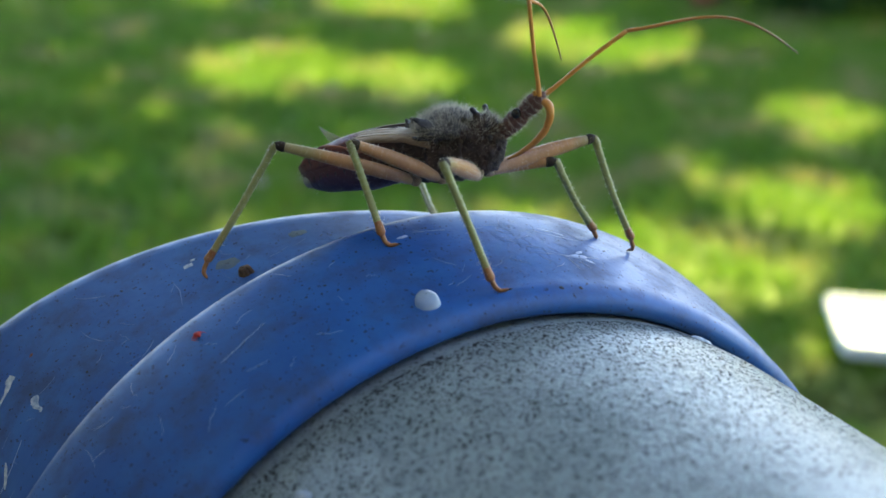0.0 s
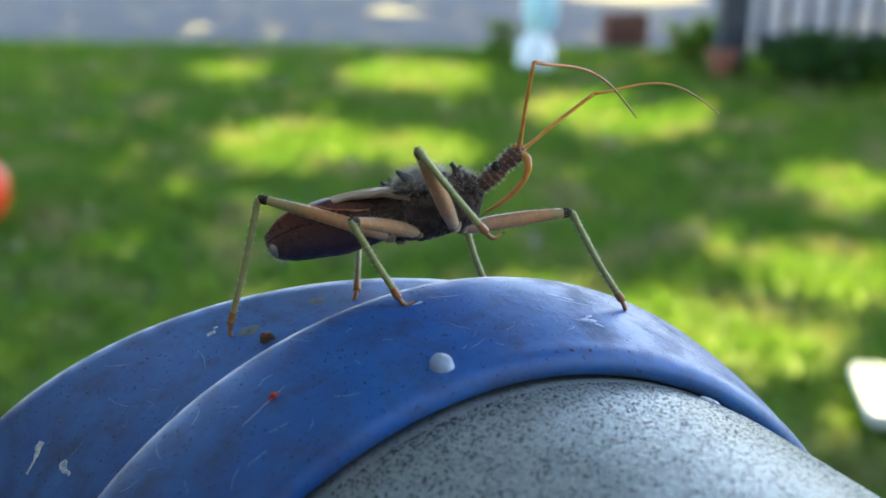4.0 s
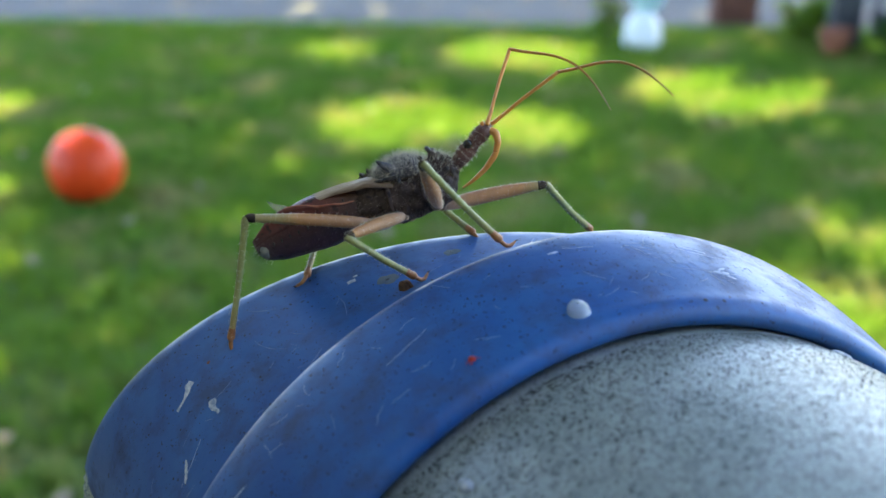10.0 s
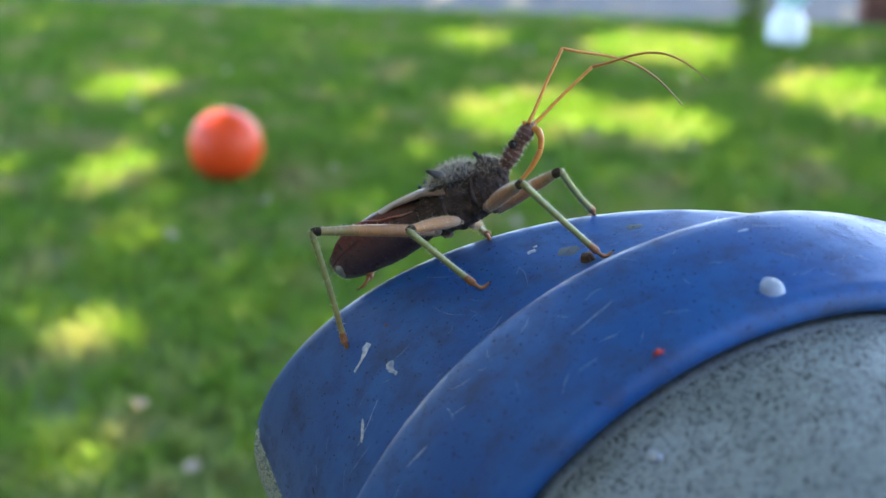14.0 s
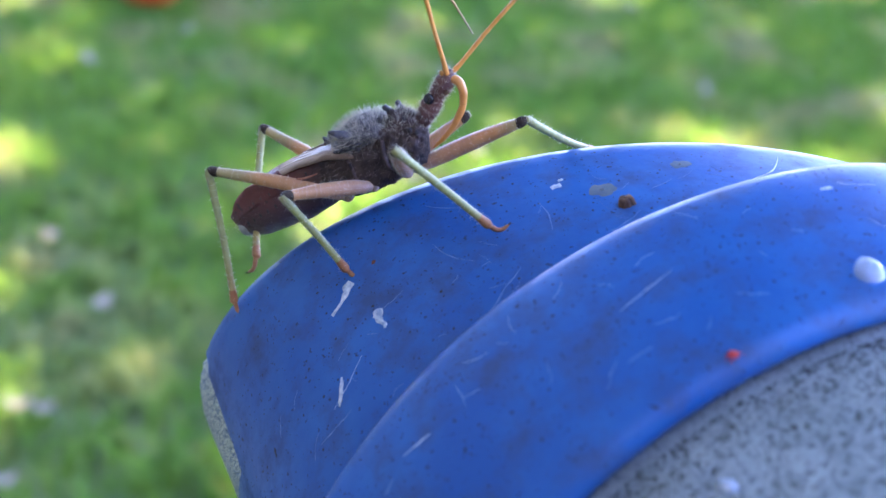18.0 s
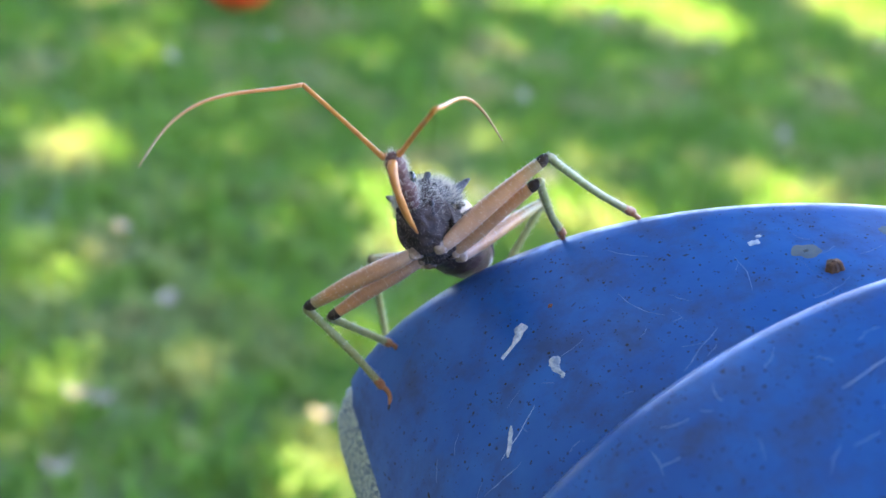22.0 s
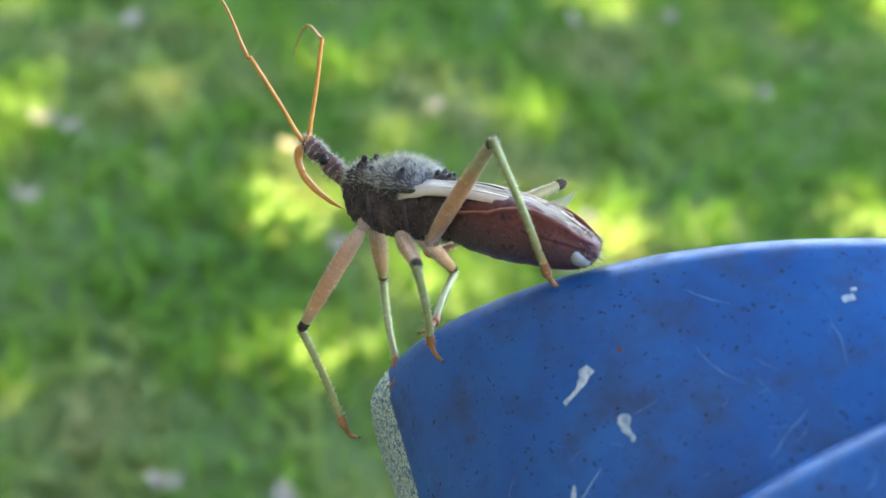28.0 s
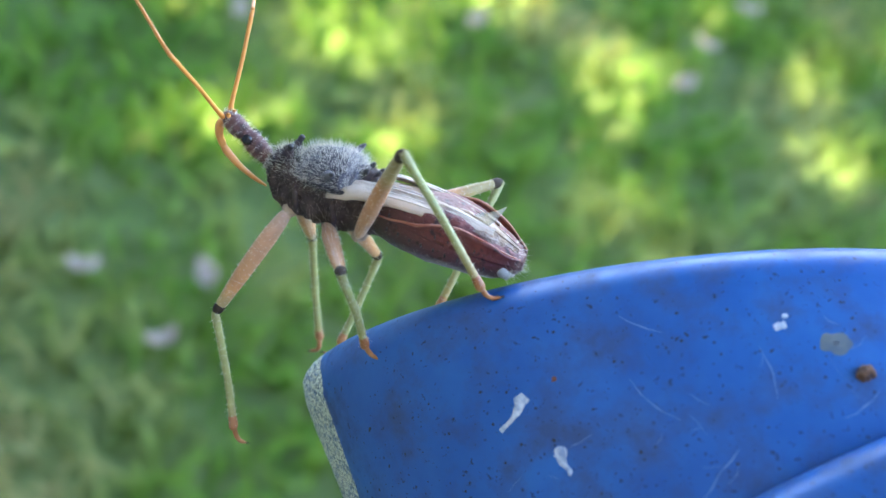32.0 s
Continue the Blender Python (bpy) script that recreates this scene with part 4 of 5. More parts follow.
    # abdomen
    def aft(x, z=0.0):
        """The hind body is stretched and droops towards the tail."""
        k = max(0.0, -7.6 - x)
        return -7.6 - 1.15 * k if k else x, z - 0.008 * k * k

    def drawn_out(ob):
        for v in ob.data.vertices:
            x, z = aft(v.co.x / MM, v.co.z / MM)
            v.co.x, v.co.z = x * MM, z * MM
    abdomen = loft("abdomen", [(-6.8, -0.3, 1.9, 1.7, 2.6), (-8.5, -0.35, 2.6, 2.0, 3.2), (-10.5, -0.3, 3.1, 2.4, 3.6), (-12.8, -0.2, 3.45, 2.75, 3.8), (-15.0, -0.1, 3.4, 2.5, 3.5), (-17.0, 0.0, 3.0, 1.8, 3.3), (-18.7, 0.0, 2.3, 1.2, 2.7), (-19.8, 0.0, 1.5, 0.8, 1.9), (-20.4, 0.0, 0.7, 0.4, 0.9)],
                   ABDOMEN_SKIN, bug, "maroon boat-shaped abdomen with dark flecks", 44, 3.0, 2.0, 0.10, 1.2, 6)
    hairs("tail_hair", abdomen, 110, 0.8, 0.016, HAIR, bug, 16, (-0.4, 0, 0), lambda c: c.x < -19.0, "pale tail bristles")
    hairs("abdomen_fur", abdomen, 1200, 0.28, 0.010, BROWN_HAIR, bug, 15, label="short pale fur")
    blob("tail_tip", (-19.0, 0.0, -1.15), (1.05, 2.25, 1.1), PALE_SKIN, bug, "dull white tail tip", 14, 0.15)
    for s in (-1, 1):
        # raised edge of the abdomen: a thin flange that stands up beside the wings
        edge, nv = [], 6
        for i in range(31):
            k = i / 30
            x = -8.2 - 12.0 * k
            w = float(np.interp(-x, [8.2, 10.5, 12.8, 15, 17, 18.7, 19.8, 20.2], [2.45, 3.05, 3.4, 3.35, 2.95, 2.25, 1.45, 0.9]))
            rise = float(np.interp(k, [0, 0.12, 0.3, 0.5, 0.65, 0.85, 1], [-0.25, 0.0, 0.6, 1.8, 2.0, 1.3, 0.5])) + 0.08 * math.cos(k * 5 * 2 * math.pi)
            for j in range(nv):
                q = j / (nv - 1)
                edge.append(Vector((x, (w * (0.97 - 0.05 * q) + 0.35 * q * q) * s, -0.3 + (rise + 0.3) * q)) * MM)
        flange = mesh_ob("abdomen_margin", edge, [f if s > 0 else tuple(reversed(f)) for f in grid_faces(31, nv, False)], ABDOMEN_SKIN, bug, "raised scalloped maroon margin")
        mod = flange.modifiers.new("thickness", "SOLIDIFY")
        mod.thickness = 0.00018
        pipe("abdomen_edge", [tuple(edge[i * nv + nv - 1] / MM) for i in range(0, 31, 3)], [0.07, 0.11, 0.13, 0.14, 0.14, 0.14, 0.14, 0.13, 0.12, 0.1, 0.07], EDGE_SKIN, bug, "red-brown rim", 8, 3)
        # flecks along the flank
        for k in range(9):
            x = -9.3 - 1.05 * k
            w = float(np.interp(-x, [8.5, 10.5, 12.8, 15, 17, 18.7], [2.6, 3.1, 3.45, 3.4, 3.0, 2.3]))
            for z in (0.55, -0.9):
                blob("fleck", (x + 0.25 * noise.noise(Vector((k, z, s))), (w - 0.03 if z > 0 else w * 0.965) * s, z - 0.3 + 0.3 * noise.noise(Vector((k, z, 5)))), (0.10, 0.09, 0.26), SPINE_SKIN, abdomen, n=8, lump=0.3)
        # fore wing: leathery part
        rows, nv, nu = [], 9, 26
        for i in range(nu):
            k = i / (nu - 1)
            x = -2.4 - 15.2 * k
            outer = np.interp(k, [0, 0.06, 0.2, 0.4, 0.7, 0.9, 1], [2.3, 2.95, 3.35, 3.2, 2.95, 2.3, 1.2])
            inner = np.interp(k, [0, 0.1, 0.25, 0.5, 0.8, 1], [2.0, 2.0, 1.6, 1.0, 0.9, 0.9])
            zt = np.interp(k, [0, 0.1, 0.25, 0.5, 0.8, 1], [0.9, 1.4, 2.1, 2.45, 2.4, 1.95])
            for j in range(nv):
                q = j / (nv - 1)
                y = inner + (outer - inner) * q
                z = zt - 1.4 * q ** 3 * (1 - 0.4 * k) + 0.10 * math.sin(q * 9.0 + 0.6) * math.sin(math.pi * min(1, k * 1.1)) + 0.10 * noise.noise(Vector((x, y * s, 3)))
                rows.append(Vector((x, y * s, z + 0.08 * s)) * MM)
        fs = [(i * nv + j, i * nv + j + 1, (i + 1) * nv + j + 1, (i + 1) * nv + j) for i in range(nu - 1) for j in range(nv - 1)]
        if s < 0:
            fs = [tuple(reversed(f)) for f in fs]
        wing = mesh_ob("wing", rows, fs, WING_SKIN, bug, "cream leathery fore wing with fine veins")
        mod = wing.modifiers.new("thickness", "SOLIDIFY")
        mod.thickness = 0.00012
        for q, r in ((0.25, 0.06), (0.5, 0.06), (0.78, 0.08)):
            pts = []
            for i in range(0, nu, 5):
                v = rows[i * nv + round(q * (nv - 1))] / MM
                pts.append((v.x, v.y, v.z + 0.05))
            pipe("vein", pts, [r] * len(pts), VEIN, wing, "", 6, 3)
        # bronze membrane that fills the back between the wings and reaches to the tail
        rows, nu, nv = [], 22, 8
        for i in range(nu):
            k = i / (nu - 1)
            for j in range(nv):
                q = j / (nv - 1)
                x = -7.6 - 12.2 * k
                wide = np.interp(k, [0, 0.2, 0.6, 0.8, 1], [1.4, 1.6, 2.3, 2.3, 0.9])
                top = np.interp(k, [0, 0.2, 0.55, 0.75, 1], [2.0, 2.25, 2.4, 2.1, 0.95])
                z = top - 0.55 * q ** 2 + 0.13 * math.sin(q * 8 + k * 9) * math.sin(math.pi * k) + 0.12 * noise.noise(Vector((x * 1.3, q * 3 * s, 8)))
                rows.append(Vector((x, wide * q * s, z + 0.05 * s)) * MM)
        fs = [(i * nv + j, i * nv + j + 1, (i + 1) * nv + j + 1, (i + 1) * nv + j) for i in range(nu - 1) for j in range(nv - 1)]
        membrane = mesh_ob("wing_membrane", rows, fs, BRONZE, wing, "crinkled bronze wing membrane")
        for j, r in ((2, 0.05), (5, 0.05), (7, 0.06)):
            pts = [tuple(rows[i * nv + j] / MM + Vector((0, 0, 0.04))) for i in range(6, nu, 3)]
            pipe("vein", pts, [r] * len(pts), DARK_VEIN, wing, "", 6, 2)
    shard = [Vector(v) * MM for v in ((-15.6, 0.5, 2.4), (-16.3, 0.75, 2.35), (-17.0, 0.9, 2.1), (-16.5, 0.5, 3.1), (-17.0, 0.6, 3.0), (-17.4, 0.7, 2.7), (-17.35, 0.4, 3.75), (-17.6, 0.45, 3.8), (-17.75, 0.5, 3.6), (-18.0, 0.3, 4.5))]
    ob = mesh_ob("bent_wing_tip", shard, [(0, 1, 4, 3), (1, 2, 5, 4), (3, 4, 7, 6), (4, 5, 8, 7), (6, 7, 9), (7, 8, 9)], MEMBRANE, bug, "bent clear wing tip standing up")
    mod = ob.modifiers.new("thickness", "SOLIDIFY")
    mod.thickness = 0.00006
    for ob in bug.children_recursive:
        if ob.type == "MESH" and ob.name.split(".")[0] in HIND_PARTS:
            drawn_out(ob)
    # hips
    for which, h in HIPS.items():
        for s in (-1, 1):
            blob("hip", (h[0] - 0.1, (h[1] - 0.25) * s, h[2] + 0.35), (0.85, 0.75, 0.95), THORAX_SKIN if which == "middle" else HIP_SKIN, bug, "", 16, 0.15)
            blob("hip_joint", (h[0] + 0.05, h[1] * s, h[2] - 0.15), (0.55, 0.55, 0.5), HIP_SKIN, bug, "", 12, 0.1)


def dotted(name, c1, c2, c3, scale, dots, rough=0.55, below=None, fore=None):
    """Cuticle: two mixed tones with dark flecks; below and fore: other colours towards the underside and the front."""
    m = noisy(name, c1, c2, scale, rough, bump=0.35, bump_scale=scale * 2.5)
    bsdf = m.node_tree.nodes["Principled BSDF"]
    base = bsdf.inputs["Base Color"].links[0].from_socket
    tc = node(m, "ShaderNodeTexCoord")
    if below:
        sep = node(m, "ShaderNodeSeparateXYZ")
        link(m, tc.outputs["Object"], sep.inputs[0])
        mr = node(m, "ShaderNodeMapRange", From_Min=-0.0026, From_Max=0.0002)
        link(m, sep.outputs["Z"], mr.inputs["Value"])
        mx = node(m, "ShaderNodeMix")
        mx.data_type = "RGBA"
        mx.inputs[6].default_value = (*below, 1)
        link(m, mr.outputs[0], mx.inputs[0])
        link(m, base, mx.inputs[7])
        base = mx.outputs[2]
    if fore:
        sep = node(m, "ShaderNodeSeparateXYZ")
        link(m, tc.outputs["Object"], sep.inputs[0])
        mr = node(m, "ShaderNodeMapRange", From_Min=-0.0135, From_Max=-0.0085, To_Max=0.85)
        link(m, sep.outputs["X"], mr.inputs["Value"])
        mx = node(m, "ShaderNodeMix")
        mx.data_type = "RGBA"
        mx.inputs[7].default_value = (*fore, 1)
        link(m, mr.outputs[0], mx.inputs[0])
        link(m, base, mx.inputs[6])
        base = mx.outputs[2]
    vor = node(m, "ShaderNodeTexNoise", Scale=dots, Detail=2.0)
    link(m, tc.outputs["Object"], vor.inputs["Vector"])
    r = node(m, "ShaderNodeMapRange", From_Min=0.60, From_Max=0.68)
    link(m, vor.outputs[0], r.inputs["Value"])
    mx = node(m, "ShaderNodeMix")
    mx.data_type = "RGBA"
    mx.inputs[7].default_value = (*c3, 1)
    link(m, r.outputs[0], mx.inputs[0])
    link(m, base, mx.inputs[6])
    link(m, mx.outputs[2], bsdf.inputs["Base Color"])
    return m


def banded(name, stops, rough=0.45):
    """Colour along the part's own x axis, in millimetres."""
    m = mat(name, stops[0][1], rough)
    bsdf = m.node_tree.nodes["Principled BSDF"]
    tc = node(m, "ShaderNodeTexCoord")
    sep = node(m, "ShaderNodeSeparateXYZ")
    link(m, tc.outputs["Object"], sep.inputs[0])
    mr = node(m, "ShaderNodeMapRange", From_Min=0.0, From_Max=0.016)
    link(m, sep.outputs["X"], mr.inputs["Value"])
    ramp = node(m, "ShaderNodeValToRGB")
    els = ramp.color_ramp.elements
    while len(els) < len(stops):
        els.new(0.5)
    for e, (k, c) in zip(els, stops):
        e.position, e.color = k / 16.0, (*c, 1)
    link(m, mr.outputs[0], ramp.inputs[0])
    nz = node(m, "ShaderNodeTexNoise", Scale=900.0, Detail=3.0)
    link(m, tc.outputs["Object"], nz.inputs["Vector"])
    hs = node(m, "ShaderNodeHueSaturation")
    m2 = node(m, "ShaderNodeMapRange", To_Min=0.7, To_Max=1.3)
    link(m, nz.outputs[0], m2.inputs["Value"])
    link(m, m2.outputs[0], hs.inputs["Value"])
    link(m, ramp.outputs[0], hs.inputs["Color"])
    link(m, hs.outputs[0], bsdf.inputs["Base Color"])
    bp = node(m, "ShaderNodeBump", Strength=0.25, Distance=0.0001)
    link(m, nz.outputs[0], bp.inputs["Height"])
    link(m, bp.outputs[0], bsdf.inputs["Normal"])
    return m


THORAX_SKIN = dotted("dark_brown_cuticle", (0.022, 0.014, 0.012), (0.075, 0.050, 0.044), (0.012, 0.008, 0.008), 700, 1100, 0.85)
HUMP_SKIN = dotted("blue_grey_cuticle", (0.060, 0.056, 0.064), (0.15, 0.145, 0.16), (0.022, 0.018, 0.02), 700, 1300, 0.8)
HEAD_SKIN = dotted("red_brown_cuticle", (0.085, 0.036, 0.028), (0.15, 0.070, 0.055), (0.05, 0.022, 0.018), 500, 700, 0.6)
ABDOMEN_SKIN = dotted("maroon_cuticle", (0.085, 0.016, 0.012), (0.16, 0.036, 0.024), (0.030, 0.010, 0.010), 450, 900, 0.5, below=(0.070, 0.034, 0.042), fore=(0.045, 0.026, 0.022))
EDGE_SKIN = noisy("rust_cuticle", (0.26, 0.065, 0.03), (0.42, 0.20, 0.12), 500, 0.5)
SPINE_SKIN = noisy("black_cuticle", (0.012, 0.010, 0.011), (0.03, 0.025, 0.027), 900, 0.45)
KNEE_SKIN = noisy("dark_joint", (0.018, 0.013, 0.009), (0.06, 0.042, 0.026), 900, 0.75, spec=0.2)
PALE_SKIN = noisy("pale_cuticle", (0.20, 0.20, 0.19), (0.36, 0.36, 0.34), 600, 0.6)
HIP_SKIN = noisy("pale_tan_cuticle", (0.16, 0.105, 0.08), (0.42, 0.31, 0.23), 700, 0.55, bump=0.2, bump_scale=1500)
FEMUR_SKIN = banded("femur_cuticle", [(0, (0.50, 0.34, 0.25)), (3, (0.46, 0.25, 0.13)), (9, (0.45, 0.22, 0.08)), (11.5, (0.32, 0.25, 0.10))])
TIBIA_SKIN = banded("tibia_cuticle", [(0, (0.22, 0.21, 0.07)), (2, (0.27, 0.28, 0.09)), (9, (0.29, 0.29, 0.10)), (13, (0.32, 0.24, 0.08))])
FOOT_SKIN = noisy("orange_brown_cuticle", (0.27, 0.10, 0.03), (0.38, 0.17, 0.06), 800, 0.45)
ORANGE = noisy("orange_cuticle", (0.52, 0.19, 0.02), (0.64, 0.27, 0.04), 700, 0.45)
BEAK = noisy("amber_cuticle", (0.50, 0.19, 0.03), (0.62, 0.28, 0.07), 500, 0.3)
EYE = mat("eye_black", (0.008, 0.007, 0.008), 0.15)
WING_SKIN = noisy("wing_cream", (0.18, 0.12, 0.08), (0.56, 0.45, 0.34), 300, 0.5, lo=0.38, hi=0.54, bump=0.3, bump_scale=1200)
stretch = node(WING_SKIN, "ShaderNodeMapping", Scale=(0.25, 1.6, 1.0))
for n in [n for n in WING_SKIN.node_tree.nodes if n.bl_idname == "ShaderNodeTexNoise" and n.inputs["Scale"].default_value == 300]:
    link(WING_SKIN, n.inputs["Vector"].links[0].from_socket, stretch.inputs["Vector"])
    link(WING_SKIN, stretch.outputs[0], n.inputs["Vector"])
DARK_VEIN = noisy("brown_vein", (0.16, 0.09, 0.05), (0.30, 0.19, 0.11), 600, 0.45)
VEIN = noisy("wing_vein", (0.52, 0.42, 0.30), (0.62, 0.53, 0.40), 500, 0.5)
FEELER_TIP = banded("antenna_end", [(0, (0.54, 0.20, 0.03)), (6, (0.52, 0.20, 0.035)), (11, (0.44, 0.20, 0.05)), (15, (0.32, 0.22, 0.10))])
HAIR = leafy("pale_hair", (0.70, 0.66, 0.56), (0.85, 0.80, 0.70), 0.5, 900.0)
BROWN_HAIR = leafy("brown_hair", (0.36, 0.29, 0.24), (0.60, 0.52, 0.45), 0.4, 900.0)
BRONZE = noisy("bronze_membrane", (0.10, 0.055, 0.03), (0.32, 0.21, 0.12), 500, 0.42, bump=0.5, bump_scale=1500)
MEMBRANE = mat("wing_membrane", (0.62, 0.60, 0.50), 0.2)
MEMBRANE.node_tree.nodes["Principled BSDF"].inputs["Alpha"].default_value = 0.38

bug = new("assassin_bug")
tagged(bug, "grey-brown assassin bug with long green-shinned legs and orange antennae", "insect")
build_bug()
LEGS = {}
for side in ("right", "left"):
    for which in ("front", "middle", "hind"):
        LEGS[side, which] = leg(which, side)
FEELERS = {}
for side in ("right", "left"):
    scape = pipe("antenna", [(0, 0, 0), (0.4, 0, 0.05), (1.2, 0, 0), (5.0, 0, 0.12), (SCAPE_LENGTH, 0, 0)], [0.22, 0.28, 0.22, 0.20, 0.21], ORANGE, bug, "orange antenna", 10)
    pts, L = [], FLAGELLUM_LENGTH
    for i in range(9):
        k = i / 8
        pts.append((L * k, 0, 2.5 * math.sin(math.pi * k ** 1.25)))
    tip = pipe("flagellum", pts, [0.20, 0.175, 0.165, 0.155, 0.145, 0.135, 0.12, 0.10, 0.07], FEELER_TIP, bug, "thin curved antenna end, brown towards the tip", 8, 4)
    FEELERS[side] = scape, tip
cam.data.dof.focus_object = bug

for c, size in (((0, 0, 0.28), (0.42, 0.30, 0.26)), ((0.36, 0, 0.22), (0.18, 0.16, 0.14))):
    blob("mite_body", c, size, MITE, mite, n=14)
for s in (-1, 1):
    for k in (-0.22, -0.05, 0.12, 0.28):
        pipe("mite_leg", [(k, 0.2 * s, 0.25), (k * 1.4, 0.42 * s, 0.32), (k * 1.9, 0.62 * s, 0.0)], [0.04, 0.035, 0.02], MITE, mite, "", 5, 2)


# ---------------------------------------------------------------- what moves
# seconds, then the insect's place and turn
BODY = [
    (0, 0.0146, 0.1268, 0.7435, -5.4, -16.9, -33.8),
    (1, 0.0145, 0.1268, 0.7437, -4.7, -16.4, -32.7),
    (2, 0.0142, 0.1250, 0.7443, -8.0, -15.7, -33.5),
    (2.5, 0.0127, 0.1260, 0.7437, -13.2, -16.6, -28.1),
    (3, 0.0113, 0.1278, 0.7447, -18.7, -17.1, -22.6),
    (4, 0.0109, 0.1285, 0.7443, -20.9, -17.1, -19.6),
    (6.5, 0.0076, 0.1346, 0.7417, -21.0, -13.5, -13.2),
    (7, 0.0080, 0.1354, 0.7414, -21.1, -13.2, -11.6),
    (7.5, 0.0064, 0.1310, 0.7407, -22.2, -18.1, -13.9),
    (8, 0.0024, 0.1313, 0.7427, -21.9, -18.3, -13.8),
    (9, -0.0031, 0.1335, 0.7405, -20.9, -20.4, -5.5),
    (10, -0.0068, 0.1335, 0.7393, -19.9, -21.5, -4.7),
    (11, -0.0117, 0.1359, 0.7374, -17.4, -21.9, -6.3),
    (12, -0.0139, 0.1368, 0.7368, -17.9, -22.1, -3.4),
    (13, -0.0211, 0.1354, 0.7352, -19.2, -31.5, -4.0),
    (14, -0.0223, 0.1352, 0.7340, -23.8, -32.2, -8.4),
    (14.5, -0.0243, 0.1335, 0.7338, -20.1, -32.6, -10.2),
    (17, -0.0303, 0.1328, 0.7309, -4.9, -35.3, -14.6),
    (18, -0.0319, 0.1337, 0.7287, -6.3, -36.0, -17.9),
    (19, -0.0335, 0.1340, 0.7273, -2.6, -38.7, -22.4),
    (20, -0.0373, 0.1338, 0.7250, -11.8, -46.5, -34.9),
    (20.5, -0.0396, 0.1311, 0.7256, 6.7, -45.8, -59.5),
    (21, -0.0424, 0.1268, 0.7256, 19.3, -38.9, -85.3),
    (22, -0.0449, 0.1258, 0.7252, 28.7, -31.2, -99.9),
    (22.5, -0.0479, 0.1250, 0.7222, 29.4, -28.0, -111.6),
    (23, -0.0479, 0.1263, 0.7236, 32.6, -21.7, -123.2),
    (23.5, -0.0503, 0.1311, 0.7200, 35.1, -15.8, -136.5),
    (24, -0.0527, 0.1357, 0.7181, 39.0, -10.4, -149.5),
    (24.5, -0.0528, 0.1370, 0.7181, 28.4, 2.0, -172.0),
    (25, -0.0529, 0.1383, 0.7181, 17.9, 14.4, 165.5),
    (26, -0.0546, 0.1411, 0.7167, 21.2, 15.6, 164.6),
    (29, -0.0561, 0.1425, 0.7162, 25.6, 15.5, 164.3),
    (30, -0.0561, 0.1441, 0.7148, 24.0, 14.4, 166.3),
    (31, -0.0575, 0.1434, 0.7145, 34.3, 16.7, 164.2),
    (32, -0.0561, 0.1458, 0.7154, 20.7, 9.1, 163.5),
]
# seconds, then each part's heading and rise in the insect's own space, in degrees
FEMUR_RIGHT_FRONT = [(0, -73, 13), (1, -74, 12), (2, -72, 10), (2.5, -79, 40), (3, -86, 37), (4, -85, 34), (6.5, -82, 16), (7, -86, 23), (7.5, -78, 17), (8, -70, 7), (9, -64, 5), (10, -79, 17), (11, -76, 7), (12, -74, 14), (13, -58, -3), (14, -48, -8), (14.5, -37, -14), (17, -66, 13), (18, -59, 12), (19, -67, 24), (20, -44, -3), (20.5, -36, 1), (21, -54, 14), (22, -105, -11), (22.5, -115, -22), (23, -84, -32), (23.5, -53, -55), (24, -69, -27), (24.5, -64, -33), (25, -59, -38), (26, -66, -40), (29, -74, -37), (30, -77, -41), (31, -82, -27), (32, -82, -45)]
TIBIA_RIGHT_FRONT = [(0, 57, -76), (1, 72, -73), (2, 84, -68), (2.5, 94, -12), (3, 75, -40), (4, 70, -43), (6.5, 90, -43), (7, 58, -70), (7.5, 95, -32), (8, 67, -50), (9, 47, -47), (10, 50, -55), (11, 88, -51), (12, 73, -59), (13, 72, -54), (14, 74, -46), (14.5, 94, -21), (17, 78, -60), (18, 74, -55), (19, 94, -59), (20, 100, -34), (20.5, 131, -28), (21, -161, -34), (22, 155, -41), (22.5, -174, -13), (23, 164, -23), (23.5, -157, -13), (24, -137, -41), (24.5, -124, -59), (25, -87, -74), (26, -175, -78), (29, 125, -25), (30, -177, -74), (31, 130, -27), (32, 172, -76)]
FEMUR_RIGHT_MIDDLE = [(0, -129, 31), (1, -129, 30), (2, -117, 26), (2.5, -101, 13), (3, -108, 7), (4, -108, 6), (6.5, -98, -9), (7, -107, 3), (7.5, 174, 41), (8, -150, 3), (9, -135, 0), (10, -116, -6), (11, -94, -5), (12, -89, -8), (13, -107, 3), (14, -100, -6), (14.5, -86, -16), (17, -142, 16), (18, -111, 15), (19, -99, 18), (20, -133, 15), (20.5, -112, 10), (21, -106, -2), (22, -93, -20), (22.5, -123, 2), (23, -112, -2), (23.5, -109, -7), (24, -105, -11), (24.5, -86, -30), (25, -59, -45), (26, -83, -32), (29, -97, -29), (30, -99, -31), (31, -105, -6), (32, -112, -45)]
